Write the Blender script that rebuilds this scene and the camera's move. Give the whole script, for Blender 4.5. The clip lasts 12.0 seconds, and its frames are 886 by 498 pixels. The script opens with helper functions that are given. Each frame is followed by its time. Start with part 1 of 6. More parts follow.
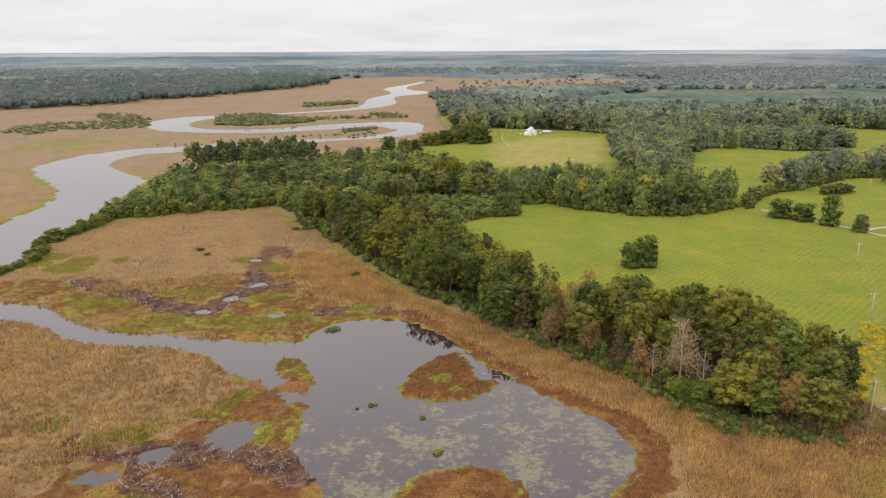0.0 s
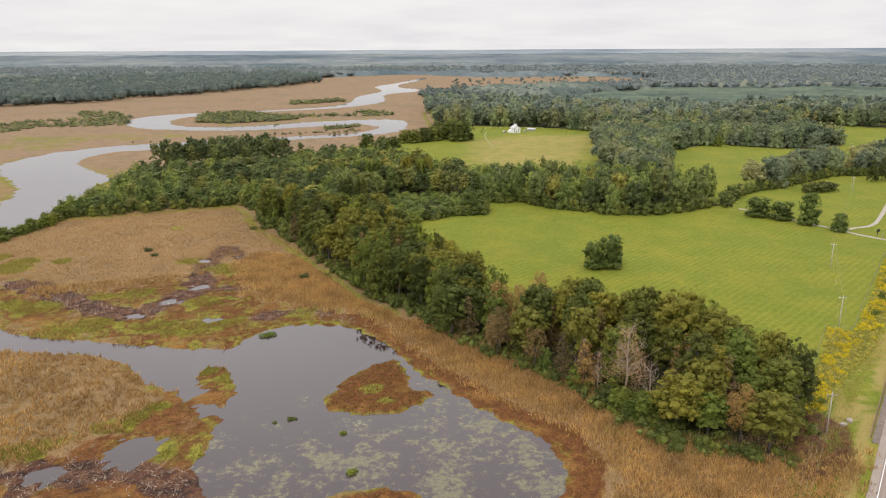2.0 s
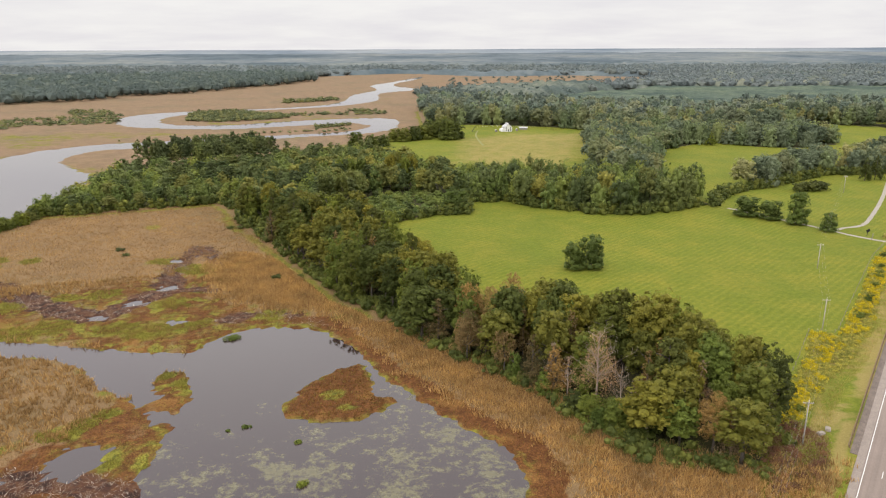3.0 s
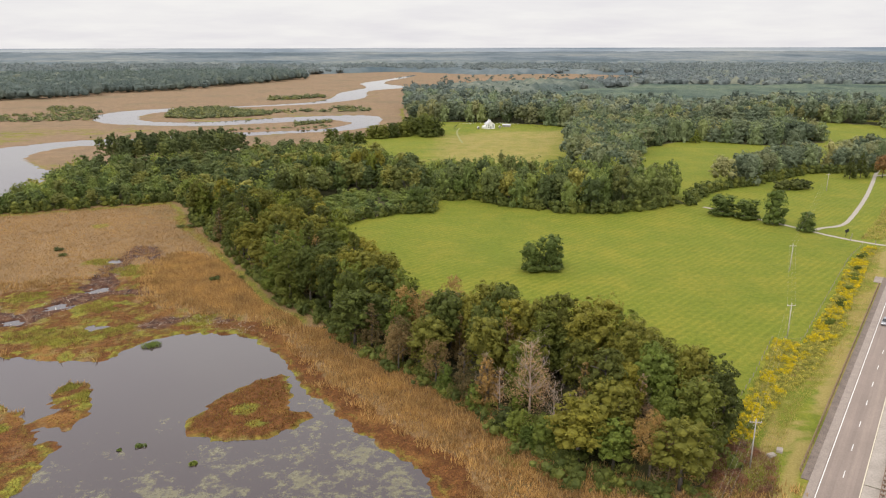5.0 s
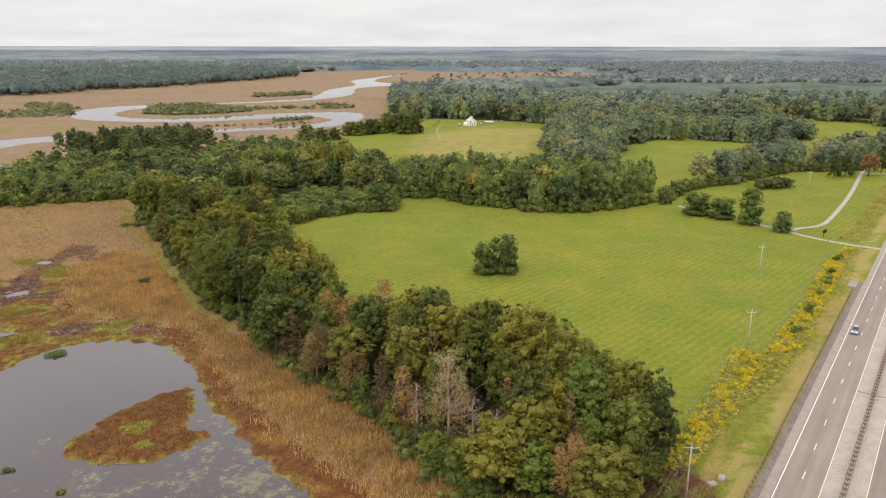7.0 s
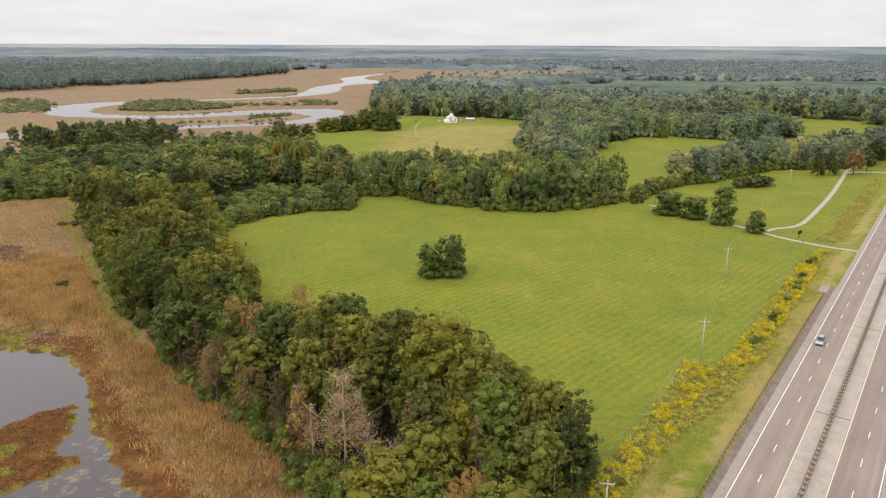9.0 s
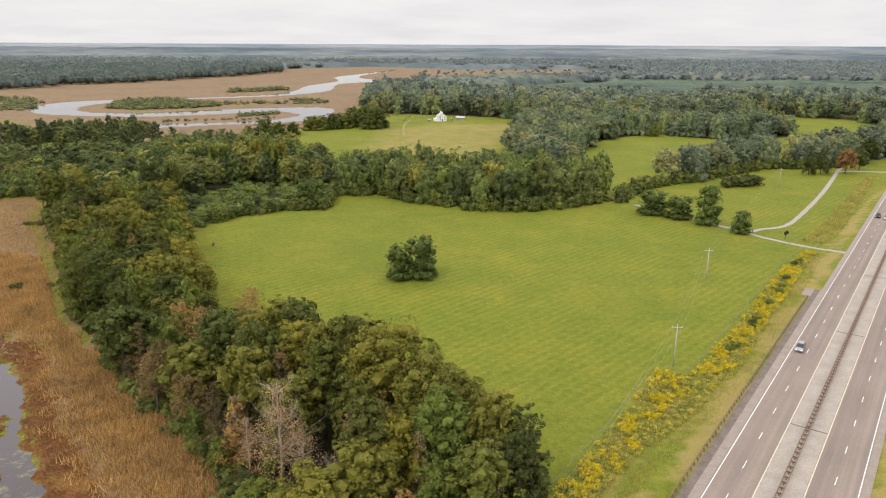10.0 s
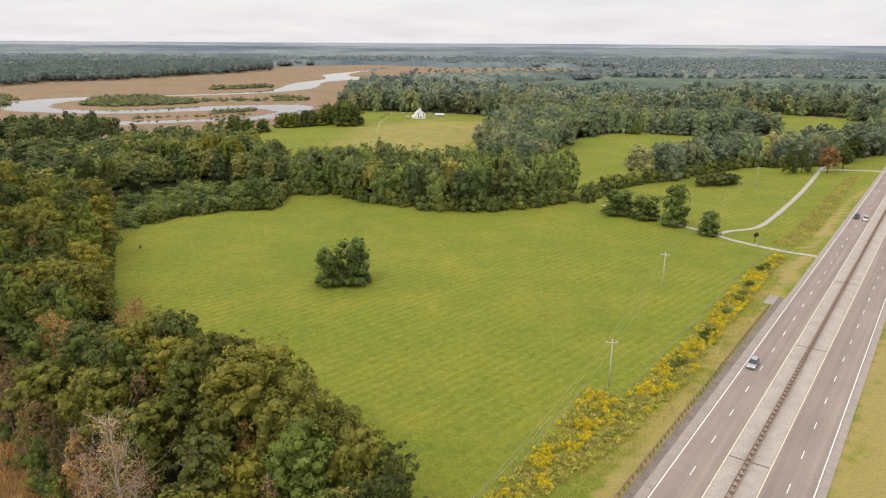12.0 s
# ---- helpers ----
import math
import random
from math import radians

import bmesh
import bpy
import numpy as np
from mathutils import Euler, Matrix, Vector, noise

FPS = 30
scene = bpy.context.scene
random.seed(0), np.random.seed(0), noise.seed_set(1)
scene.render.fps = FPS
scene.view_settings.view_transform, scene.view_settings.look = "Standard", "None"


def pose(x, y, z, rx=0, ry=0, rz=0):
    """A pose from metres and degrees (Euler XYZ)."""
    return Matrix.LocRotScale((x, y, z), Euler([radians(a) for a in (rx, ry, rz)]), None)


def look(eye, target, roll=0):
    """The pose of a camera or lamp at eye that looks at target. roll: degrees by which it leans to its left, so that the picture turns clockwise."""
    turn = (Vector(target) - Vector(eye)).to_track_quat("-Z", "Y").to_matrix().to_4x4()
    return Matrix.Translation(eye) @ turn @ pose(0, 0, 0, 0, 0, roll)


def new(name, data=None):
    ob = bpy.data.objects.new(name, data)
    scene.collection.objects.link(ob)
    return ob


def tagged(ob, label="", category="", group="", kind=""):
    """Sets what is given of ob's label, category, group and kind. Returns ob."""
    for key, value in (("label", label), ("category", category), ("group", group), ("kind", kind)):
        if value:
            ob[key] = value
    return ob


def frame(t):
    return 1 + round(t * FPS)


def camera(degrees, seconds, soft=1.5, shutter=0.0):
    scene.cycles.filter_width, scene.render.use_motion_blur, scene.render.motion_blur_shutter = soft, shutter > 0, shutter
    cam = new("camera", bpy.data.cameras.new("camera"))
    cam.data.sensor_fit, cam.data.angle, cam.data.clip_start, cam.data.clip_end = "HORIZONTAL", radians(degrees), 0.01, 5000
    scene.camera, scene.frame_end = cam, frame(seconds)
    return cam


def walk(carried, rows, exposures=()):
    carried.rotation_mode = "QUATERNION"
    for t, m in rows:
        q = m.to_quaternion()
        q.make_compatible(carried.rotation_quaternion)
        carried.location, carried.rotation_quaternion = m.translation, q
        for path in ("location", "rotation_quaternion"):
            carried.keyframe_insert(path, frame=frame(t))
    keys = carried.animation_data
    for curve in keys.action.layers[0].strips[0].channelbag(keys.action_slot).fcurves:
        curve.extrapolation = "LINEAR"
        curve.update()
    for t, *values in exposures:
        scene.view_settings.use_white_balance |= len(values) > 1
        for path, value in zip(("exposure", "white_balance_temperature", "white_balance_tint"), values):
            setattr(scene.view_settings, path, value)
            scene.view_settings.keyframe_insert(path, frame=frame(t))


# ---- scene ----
cam = camera(63.6, 12.0, soft=1.15)
PATH = [
    (0, (3.15, -1.65, 95.47), (4.24, 94.47, 67.90), -0.26),
    (0.5, (8.03, 1.69, 94.63), (9.09, 97.80, 67.03), -0.27),
    (1, (12.88, 5.11, 93.75), (13.92, 101.22, 66.13), -0.27),
    (1.5, (17.70, 8.62, 92.83), (18.73, 104.71, 65.19), -0.27),
    (2, (22.51, 12.19, 91.89), (23.53, 108.29, 64.22), -0.26),
    (2.5, (27.29, 15.84, 90.91), (28.31, 111.93, 63.23), -0.24),
    (3, (32.05, 19.56, 89.92), (33.07, 115.64, 62.21), -0.22),
    (5, (50.98, 35.02, 85.75), (52.07, 131.07, 57.96), -0.10),
    (5.5, (55.70, 39.02, 84.69), (56.81, 135.07, 56.87), -0.06),
    (6, (60.41, 43.06, 83.62), (61.55, 139.10, 55.78), -0.02),
    (6.5, (65.12, 47.15, 82.54), (66.29, 143.18, 54.68), 0.02),
    (7, (69.83, 51.27, 81.47), (71.03, 147.30, 53.59), 0.06),
    (9, (88.76, 68.08, 77.28), (90.11, 164.08, 49.32), 0.21),
    (9.5, (93.52, 72.34, 76.27), (94.91, 168.33, 48.29), 0.24),
    (10, (98.30, 76.62, 75.28), (99.73, 172.60, 47.28), 0.27),
    (10.5, (103.11, 80.91, 74.32), (104.57, 176.89, 46.29), 0.29),
    (11, (107.93, 85.21, 73.39), (109.43, 181.18, 45.34), 0.32),
    (11.5, (112.78, 89.51, 72.49), (114.31, 185.48, 44.42), 0.33),
    (12, (117.66, 93.82, 71.62), (119.22, 189.78, 43.53), 0.34),
]
MOW = math.pi / 4
DASH_A, DASH_B, DRAIN_S = 11.7, 15.8, 20.0
POLES = [(76.0, 105.0, 11.0, -5), (115.5, 163.0, 11.0, -5), (155.0, 229.7, 10.5, -5), (185.7, 292.2, 10.5, -5), (279.0, 441.6, 10.5, -5)]
walk(cam, [(t, look(eye, target, roll)) for t, eye, target, roll in PATH], exposures=[(0.0, 0.0), (12.0, 0.0)])

# ---- sky and sun: an overcast day, brighter towards the zenith ----
world = bpy.data.worlds.new("overcast_sky")
scene.world = world
world.use_nodes = True
wt = world.node_tree
wt.nodes.clear()


def wnode(kind, **values):
    n = wt.nodes.new(kind)
    for key, value in values.items():
        n.inputs[key].default_value = value
    return n


SUN_EL, SUN_AZ = radians(48), radians(215)
sky = wt.nodes.new("ShaderNodeTexSky")
sky.sky_type, sky.sun_disc, sky.sun_elevation, sky.sun_rotation = "NISHITA", False, SUN_EL, SUN_AZ
co = wt.nodes.new("ShaderNodeTexCoord")
sep = wt.nodes.new("ShaderNodeSeparateXYZ")
wt.links.new(co.outputs["Generated"], sep.inputs[0])
# clouds in a flat layer: the direction divided by its height
flat = wnode("ShaderNodeVectorMath")
flat.operation = "DIVIDE"
den = wnode("ShaderNodeMath")
den.operation = "ADD"
den.inputs[1].default_value = 0.12
comb = wt.nodes.new("ShaderNodeCombineXYZ")
wt.links.new(sep.outputs["Z"], den.inputs[0])
for k in range(3):
    wt.links.new(den.outputs[0], comb.inputs[k])
wt.links.new(co.outputs["Generated"], flat.inputs[0])
wt.links.new(comb.outputs[0], flat.inputs[1])
cloud = wnode("ShaderNodeTexNoise", Scale=1.1, Detail=6.0, Roughness=0.55)
wt.links.new(flat.outputs[0], cloud.inputs["Vector"])
tone = wt.nodes.new("ShaderNodeValToRGB")
tone.color_ramp.elements[0].position, tone.color_ramp.elements[0].color = 0.3, (0.88, 0.855, 0.885, 1)
tone.color_ramp.elements[1].position, tone.color_ramp.elements[1].color = 0.66, (1.0, 0.98, 0.968, 1)
wt.links.new(cloud.outputs["Fac"], tone.inputs[0])
grad = wt.nodes.new("ShaderNodeMapRange")
grad.interpolation_type = "SMOOTHSTEP"
for key, value in (("From Min", 0.04), ("From Max", 0.42), ("To Min", 0.968), ("To Max", 1.94)):
    grad.inputs[key].default_value = value
wt.links.new(sep.outputs["Z"], grad.inputs["Value"])
cb = wt.nodes.new("ShaderNodeBackground")
wt.links.new(tone.outputs[0], cb.inputs["Color"])
wt.links.new(grad.outputs[0], cb.inputs["Strength"])
sb = wnode("ShaderNodeBackground", Strength=0.05)
wt.links.new(sky.outputs[0], sb.inputs["Color"])
mixw = wnode("ShaderNodeMixShader", Fac=0.9)
wo = wt.nodes.new("ShaderNodeOutputWorld")
wt.links.new(sb.outputs[0], mixw.inputs[1])
wt.links.new(cb.outputs[0], mixw.inputs[2])
wt.links.new(mixw.outputs[0], wo.inputs["Surface"])

sun_data = bpy.data.lights.new("sun", "SUN")
sun_data.energy, sun_data.angle, sun_data.color = 1.4, radians(14), (1.0, 0.94, 0.85)
sun = new("sun", sun_data)
sun.matrix_world = look((math.sin(SUN_AZ) * math.cos(SUN_EL) * 100, math.cos(SUN_AZ) * math.cos(SUN_EL) * 100, math.sin(SUN_EL) * 100), (0, 0, 0))


# ---- materials ----
class Nodes:
    """A small helper to write node materials."""

    def __init__(self, name, rough=0.85, metal=0.0, spec=0.3):
        self.mat = bpy.data.materials.new(name)
        self.mat.use_nodes = True
        self.t = self.mat.node_tree
        self.b = self.t.nodes["Principled BSDF"]
        self.b.inputs["Roughness"].default_value = rough
        self.b.inputs["Metallic"].default_value = metal
        self.b.inputs["Specular IOR Level"].default_value = spec

    def link(self, a, b):
        self.t.links.new(a, b)

    def coord(self, space="Object", scale=(1, 1, 1), turn=0.0):
        c = self.t.nodes.new("ShaderNodeTexCoord")
        m = self.t.nodes.new("ShaderNodeMapping")
        m.inputs["Scale"].default_value = scale
        m.inputs["Rotation"].default_value = (0, 0, turn)
        self.link(c.outputs[space], m.inputs["Vector"])
        return m.outputs[0]

    def place(self):
        return self.t.nodes.new("ShaderNodeNewGeometry").outputs["Position"]

    def noise(self, scale, vec=None, detail=4.0, rough=0.55):
        n = self.t.nodes.new("ShaderNodeTexNoise")
        n.inputs["Scale"].default_value, n.inputs["Detail"].default_value, n.inputs["Roughness"].default_value = scale, detail, rough
        if vec is not None:
            self.link(vec, n.inputs["Vector"])
        return n.outputs["Fac"]

    def ramp(self, fac, stops):
        r = self.t.nodes.new("ShaderNodeValToRGB").color_ramp
        node = self.t.nodes[-1]
        while len(r.elements) < len(stops):
            r.elements.new(0.5)
        for e, (p, c) in zip(r.elements, stops):
            e.position, e.color = p, ((*c, 1) if isinstance(c, tuple) else (c, c, c, 1))
        self.link(fac, node.inputs[0])
        return node.outputs["Color"]

    def math(self, op, a, b):
        n = self.t.nodes.new("ShaderNodeMath")
        n.operation = op
        for k, v in enumerate((a, b)):
            if isinstance(v, (int, float)):
                n.inputs[k].default_value = v
            else:
                self.link(v, n.inputs[k])
        return n.outputs[0]

    def step(self, v, lo, hi):
        n = self.t.nodes.new("ShaderNodeMapRange")
        n.interpolation_type = "SMOOTHSTEP"
        n.inputs["From Min"].default_value, n.inputs["From Max"].default_value = lo, hi
        self.link(v, n.inputs["Value"])
        return n.outputs[0]

    def mix(self, fac, a, b, mode="MIX"):
        n = self.t.nodes.new("ShaderNodeMix")
        n.data_type, n.blend_type = "RGBA", mode
        for key, v in ((0, fac), (6, a), (7, b)):
            if isinstance(v, (int, float)):
                n.inputs[key].default_value = v
            elif isinstance(v, tuple):
                n.inputs[key].default_value = (*v, 1)
            else:
                self.link(v, n.inputs[key])
        return n.outputs[2]

    def attr(self, name):
        n = self.t.nodes.new("ShaderNodeAttribute")
        n.attribute_name = name
        s = self.t.nodes.new("ShaderNodeSeparateColor")
        self.link(n.outputs["Color"], s.inputs[0])
        return s.outputs

    def rand(self):
        return self.t.nodes.new("ShaderNodeObjectInfo").outputs["Random"]

    def island(self):
        return self.t.nodes.new("ShaderNodeNewGeometry").outputs["Random Per Island"]

    def bump(self, h, strength=0.5, distance=0.1):
        n = self.t.nodes.new("ShaderNodeBump")
        n.inputs["Strength"].default_value, n.inputs["Distance"].default_value = strength, distance
        self.link(h, n.inputs["Height"])
        self.link(n.outputs[0], self.b.inputs["Normal"])

    def colour(self, c):
        self.link(c, self.b.inputs["Base Color"])
        return self.mat


def surface(name, a, b, scale=1.0, rough=0.8, metal=0.0, bump=0.2, spec=0.3, wear=0.25):
    """A plain surface: two colours in fine grain, and a coarser stain."""
    n = Nodes(name, rough, metal, spec)
    p = n.coord()
    fine, wide = n.noise(scale * 8, p, 5), n.noise(scale, p, 3)
    c = n.ramp(fine, [(0.3, a), (0.7, b)])
    c = n.mix(1.0, c, n.ramp(wide, [(0.3, 1 - wear), (0.7, 1.0)]), "MULTIPLY")
    n.bump(fine, bump, 0.02)
    return n.colour(c)


def leaf_material(name, mid, joined=False, spread=1.0, lift=0.0, grain=1.0):
    """Foliage: leaf clumps differ a little, trees differ more; light passes through the leaves."""
    n = Nodes(name, 0.7, 0, 0.2)
    # lift puts distance haze into the leaf colour, strongest in blue
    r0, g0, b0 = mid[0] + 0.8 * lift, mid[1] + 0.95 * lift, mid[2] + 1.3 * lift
    c = n.ramp(n.island(), [(0.0, tuple(v * (1 - 0.27 * grain) for v in (r0, g0, b0))), (0.6, (r0, g0, b0)), (1.0, (r0 * (1 + 0.3 * grain), g0 * (1 + 0.26 * grain), b0 * (1 + 0.2 * grain)))])
    tone = n.attr("tone")[0] if joined else n.rand()
    c = n.mix(spread, c, n.ramp(tone, [(0.0, (0.55, 0.61, 0.62)), (0.3, (0.84, 0.88, 0.88)), (0.6, (1.02, 1.02, 1.0)), (0.85, (1.18, 1.14, 0.98)), (1.0, (1.36, 1.24, 0.95))]), "MULTIPLY")
    spots = n.noise(0.3, n.place(), 3)
    c = n.mix(1.0, c, n.ramp(spots, [(0.3, 0.88), (0.7, 1.12)]), "MULTIPLY")
    n.link(c, n.b.inputs["Base Color"])
    thin = n.t.nodes.new("ShaderNodeBsdfTranslucent")
    n.link(c, thin.inputs["Color"])
    both = n.t.nodes.new("ShaderNodeMixShader")
    both.inputs[0].default_value = 0.34
    n.link(n.b.outputs[0], both.inputs[1])
    n.link(thin.outputs[0], both.inputs[2])
    n.link(both.outputs[0], n.t.nodes["Material Output"].inputs["Surface"])
    return n.mat


LEAF_TONES = {"oak": (0.12, 0.14, 0.03), "gum": (0.174, 0.206, 0.036), "olive": (0.205, 0.196, 0.034), "rust": (0.3, 0.205, 0.085), "pine": (0.115, 0.128, 0.03), "lime": (0.172, 0.22, 0.042),
              "orange": (0.34, 0.19, 0.075), "shrub": (0.135, 0.15, 0.042)}
LEAF = {k: leaf_material(k + "_leaves", tuple(0.9 * c0 for c0 in v)) for k, v in LEAF_TONES.items()}
# the next four sets have haze lifted into their colour, more farther off
LEAF_WOOD = {k: leaf_material(k + "_hazed_wood_leaves", (1.08 * v[0], 1.12 * v[1], 1.25 * v[2]), True, 1.0, 0.018, 0.7) for k, v in LEAF_TONES.items()}
LEAF_FAR_HAZE = {k: leaf_material(k + "_hazed_grove_leaves", (1.0 * v[0], 1.02 * v[1], 1.3 * v[2]), True, 0.85, 0.066, 0.5) for k, v in LEAF_TONES.items()}
LEAF_BAND = {k: leaf_material(k + "_hazed_band_leaves", (1.08 * v[0], 1.12 * v[1], 1.25 * v[2]), False, 1.0, 0.018) for k, v in LEAF_TONES.items() if k in ("oak", "gum", "olive", "pine")}
LEAF_NORTH_HAZE = {k: leaf_material(k + "_hazed_north_leaves", (0.86 * v[0], 0.92 * v[1], 1.3 * v[2]), True, 0.7, 0.108, 0.45) for k, v in LEAF_TONES.items() if k in ("oak", "gum", "olive", "pine")}
LEAF_YELLOW = {"olive": leaf_material("yellowing_leaves", (0.3, 0.255, 0.075), False, 0.2)}
LEAF_SINGLE = {k: leaf_material(k + "_single_leaves", c0, False, 0.25) for k, c0 in (("oak", (0.098, 0.132, 0.032)), ("gum", (0.12, 0.16, 0.036)))}
UNDER_LEAF = leaf_material("undergrowth_leaves", (0.13, 0.15, 0.036), True)
# paler, bluer leaves for the far woods: haze mixed into the base colour
FAR_WOODS_HAZE = leaf_material("far_woodland_hazed_leaves", (0.135, 0.168, 0.152), True, 0.5, 0.0, 0.5)
HAZE_WOODS = leaf_material("distant_woodland_hazed_leaves", (0.18, 0.21, 0.208), True, 0.3, 0.0, 0.4)
MARSH_SHRUB = leaf_material("marsh_shrub_leaves", (0.165, 0.178, 0.078), True)
DRY_LEAF = leaf_material("dry_twigs", (0.42, 0.28, 0.16))
BARK = surface("bark", (0.06, 0.05, 0.04), (0.16, 0.14, 0.12), 1.0, 0.9, bump=0.6)
PALE_BARK = surface("pale_bark", (0.16, 0.12, 0.09), (0.34, 0.27, 0.21), 1.0, 0.9, bump=0.5)
DEAD_WOOD = surface("dead_wood", (0.29, 0.225, 0.175), (0.5, 0.41, 0.33), 1.0, 0.9, bump=0.5)

# land cover of the ground sheet
g = Nodes("ground_cover", 0.95, 0, 0.15)
pos = g.place()
n1, n2, n3, n4 = g.noise(0.09, pos, 5), g.noise(0.5, pos, 6, 0.65), g.noise(2.2, pos, 5, 0.7), g.noise(0.02, pos, 4)
ca, cb2 = g.attr("cover_a"), g.attr("cover_b")


def edge(mask, wob=0.55, lo=0.42, hi=0.6, shift=None, scale=0.075):
    """A land-cover mask with a ragged edge; shift moves the noise so that covers differ."""
    if shift is None:
        v = g.math("ADD", mask, g.math("MULTIPLY", g.math("SUBTRACT", n2, 0.5), wob))
        v = g.math("ADD", v, g.math("MULTIPLY", g.math("SUBTRACT", n1, 0.5), wob))
        return g.step(v, lo, hi)
    m = g.t.nodes.new("ShaderNodeMapping")
    m.inputs["Location"].default_value = (shift, shift * 0.7, 0)
    g.link(pos, m.inputs["Vector"])
    return g.step(g.math("ADD", mask, g.math("MULTIPLY", g.math("SUBTRACT", g.noise(scale, m.outputs[0], 9, 0.66), 0.5), wob)), lo, hi)


reed = g.ramp(n3, [(0.3, (0.11, 0.071, 0.036)), (0.5, (0.21, 0.138, 0.07)), (0.72, (0.3, 0.205, 0.108))])
reed = g.mix(g.math("MULTIPLY", g.step(g.noise(0.014, pos, 6, 0.65), 0.48, 0.66), 0.5), reed, g.ramp(n3, [(0.3, (0.075, 0.062, 0.03)), (0.7, (0.2, 0.165, 0.08))]))
reed = g.mix(1.0, reed, g.ramp(n1, [(0.3, (0.85, 0.82, 0.8)), (0.7, (1.12, 1.08, 1.0))]), "MULTIPLY")
# beyond the woods the reed colour is tinted bluer, a painted distance haze
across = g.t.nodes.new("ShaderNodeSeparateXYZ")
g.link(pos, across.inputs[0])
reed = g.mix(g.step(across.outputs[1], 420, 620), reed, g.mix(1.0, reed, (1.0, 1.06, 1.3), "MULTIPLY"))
sedge = g.ramp(n3, [(0.28, (0.065, 0.062, 0.014)), (0.5, (0.17, 0.165, 0.028)), (0.72, (0.29, 0.275, 0.05))])
sedge = g.mix(1.0, sedge, g.ramp(n2, [(0.35, (0.56, 0.58, 0.6)), (0.65, (1.28, 1.22, 1.05))]), "MULTIPLY")
rust = g.ramp(n3, [(0.3, (0.045, 0.019, 0.009)), (0.5, (0.112, 0.048, 0.017)), (0.74, (0.195, 0.095, 0.032))])
rust = g.mix(1.0, rust, g.ramp(n2, [(0.35, (0.7, 0.66, 0.62)), (0.65, (1.35, 1.3, 1.2))]), "MULTIPLY")
rust = g.mix(g.math("MULTIPLY", g.step(g.noise(0.06, pos, 6, 0.6), 0.5, 0.68), 0.8), rust, g.ramp(n3, [(0.3, (0.13, 0.066, 0.02)), (0.7, (0.34, 0.18, 0.05))]))
mud = g.ramp(g.noise(0.3, pos, 10, 0.76), [(0.38, (0.02, 0.012, 0.01)), (0.47, (0.062, 0.031, 0.022)), (0.55, (0.11, 0.05, 0.026)), (0.63, (0.135, 0.085, 0.055)), (0.72, (0.3, 0.26, 0.22))])
# mown grass with swaths along the mower's way
sw = g.t.nodes.new("ShaderNodeTexWave")
sw.wave_type, sw.bands_direction, sw.wave_profile = "BANDS", "Y", "SIN"
sw.inputs["Scale"].default_value, sw.inputs["Distortion"].default_value, sw.inputs["Detail"].default_value = 0.12, 0.8, 2.0
sw.inputs["Detail Scale"].default_value = 0.3
g.link(g.coord("Object", turn=-MOW), sw.inputs["Vector"])
lawn = g.ramp(n3, [(0.25, (0.105, 0.122, 0.0135)), (0.5, (0.142, 0.162, 0.018)), (0.75, (0.185, 0.204, 0.029))])
lawn = g.mix(1.0, lawn, g.ramp(g.noise(0.045, pos, 7, 0.68), [(0.36, (0.88, 0.95, 0.88)), (0.5, (1.0, 1.0, 1.0)), (0.64, (1.2, 1.08, 1.16))]), "MULTIPLY")
lawn = g.mix(1.0, lawn, g.ramp(n4, [(0.3, (0.93, 0.95, 0.93)), (0.7, (1.08, 1.04, 1.0))]), "MULTIPLY")
lawn = g.mix(1.0, lawn, g.ramp(g.noise(0.7, pos, 8, 0.75), [(0.32, (0.72, 0.78, 0.72)), (0.5, (1.0, 1.0, 1.0)), (0.68, (1.28, 1.2, 1.24))]), "MULTIPLY")
lawn = g.mix(g.math("MULTIPLY", g.step(n4, 0.32, 0.55), 0.7), lawn, g.mix(1.0, lawn, g.ramp(sw.outputs["Fac"], [(0.0, (0.92, 0.935, 0.91)), (0.62, (1.0, 1.0, 1.0)), (0.9, (1.15, 1.11, 1.16))]), "MULTIPLY"))
dry = g.ramp(n3, [(0.3, (0.24, 0.175, 0.062)), (0.7, (0.36, 0.268, 0.11))])
litter = g.ramp(n3, [(0.3, (0.03, 0.032, 0.014)), (0.7, (0.075, 0.07, 0.03))])
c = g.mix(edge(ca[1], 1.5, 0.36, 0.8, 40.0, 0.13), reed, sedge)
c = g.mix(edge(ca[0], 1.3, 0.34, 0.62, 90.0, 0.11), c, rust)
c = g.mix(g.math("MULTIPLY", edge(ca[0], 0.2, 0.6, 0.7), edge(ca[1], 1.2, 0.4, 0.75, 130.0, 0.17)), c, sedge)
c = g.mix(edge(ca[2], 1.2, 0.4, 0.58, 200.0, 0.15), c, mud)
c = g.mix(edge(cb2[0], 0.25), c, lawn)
c = g.mix(g.math("MULTIPLY", edge(cb2[1], 0.6, 0.3, 0.8), 0.7), c, dry)
c = g.mix(edge(cb2[2], 0.4), c, litter)
g.bump(g.math("ADD", n2, g.math("MULTIPLY", n3, 0.6)), 0.7, 0.4)
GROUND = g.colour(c)

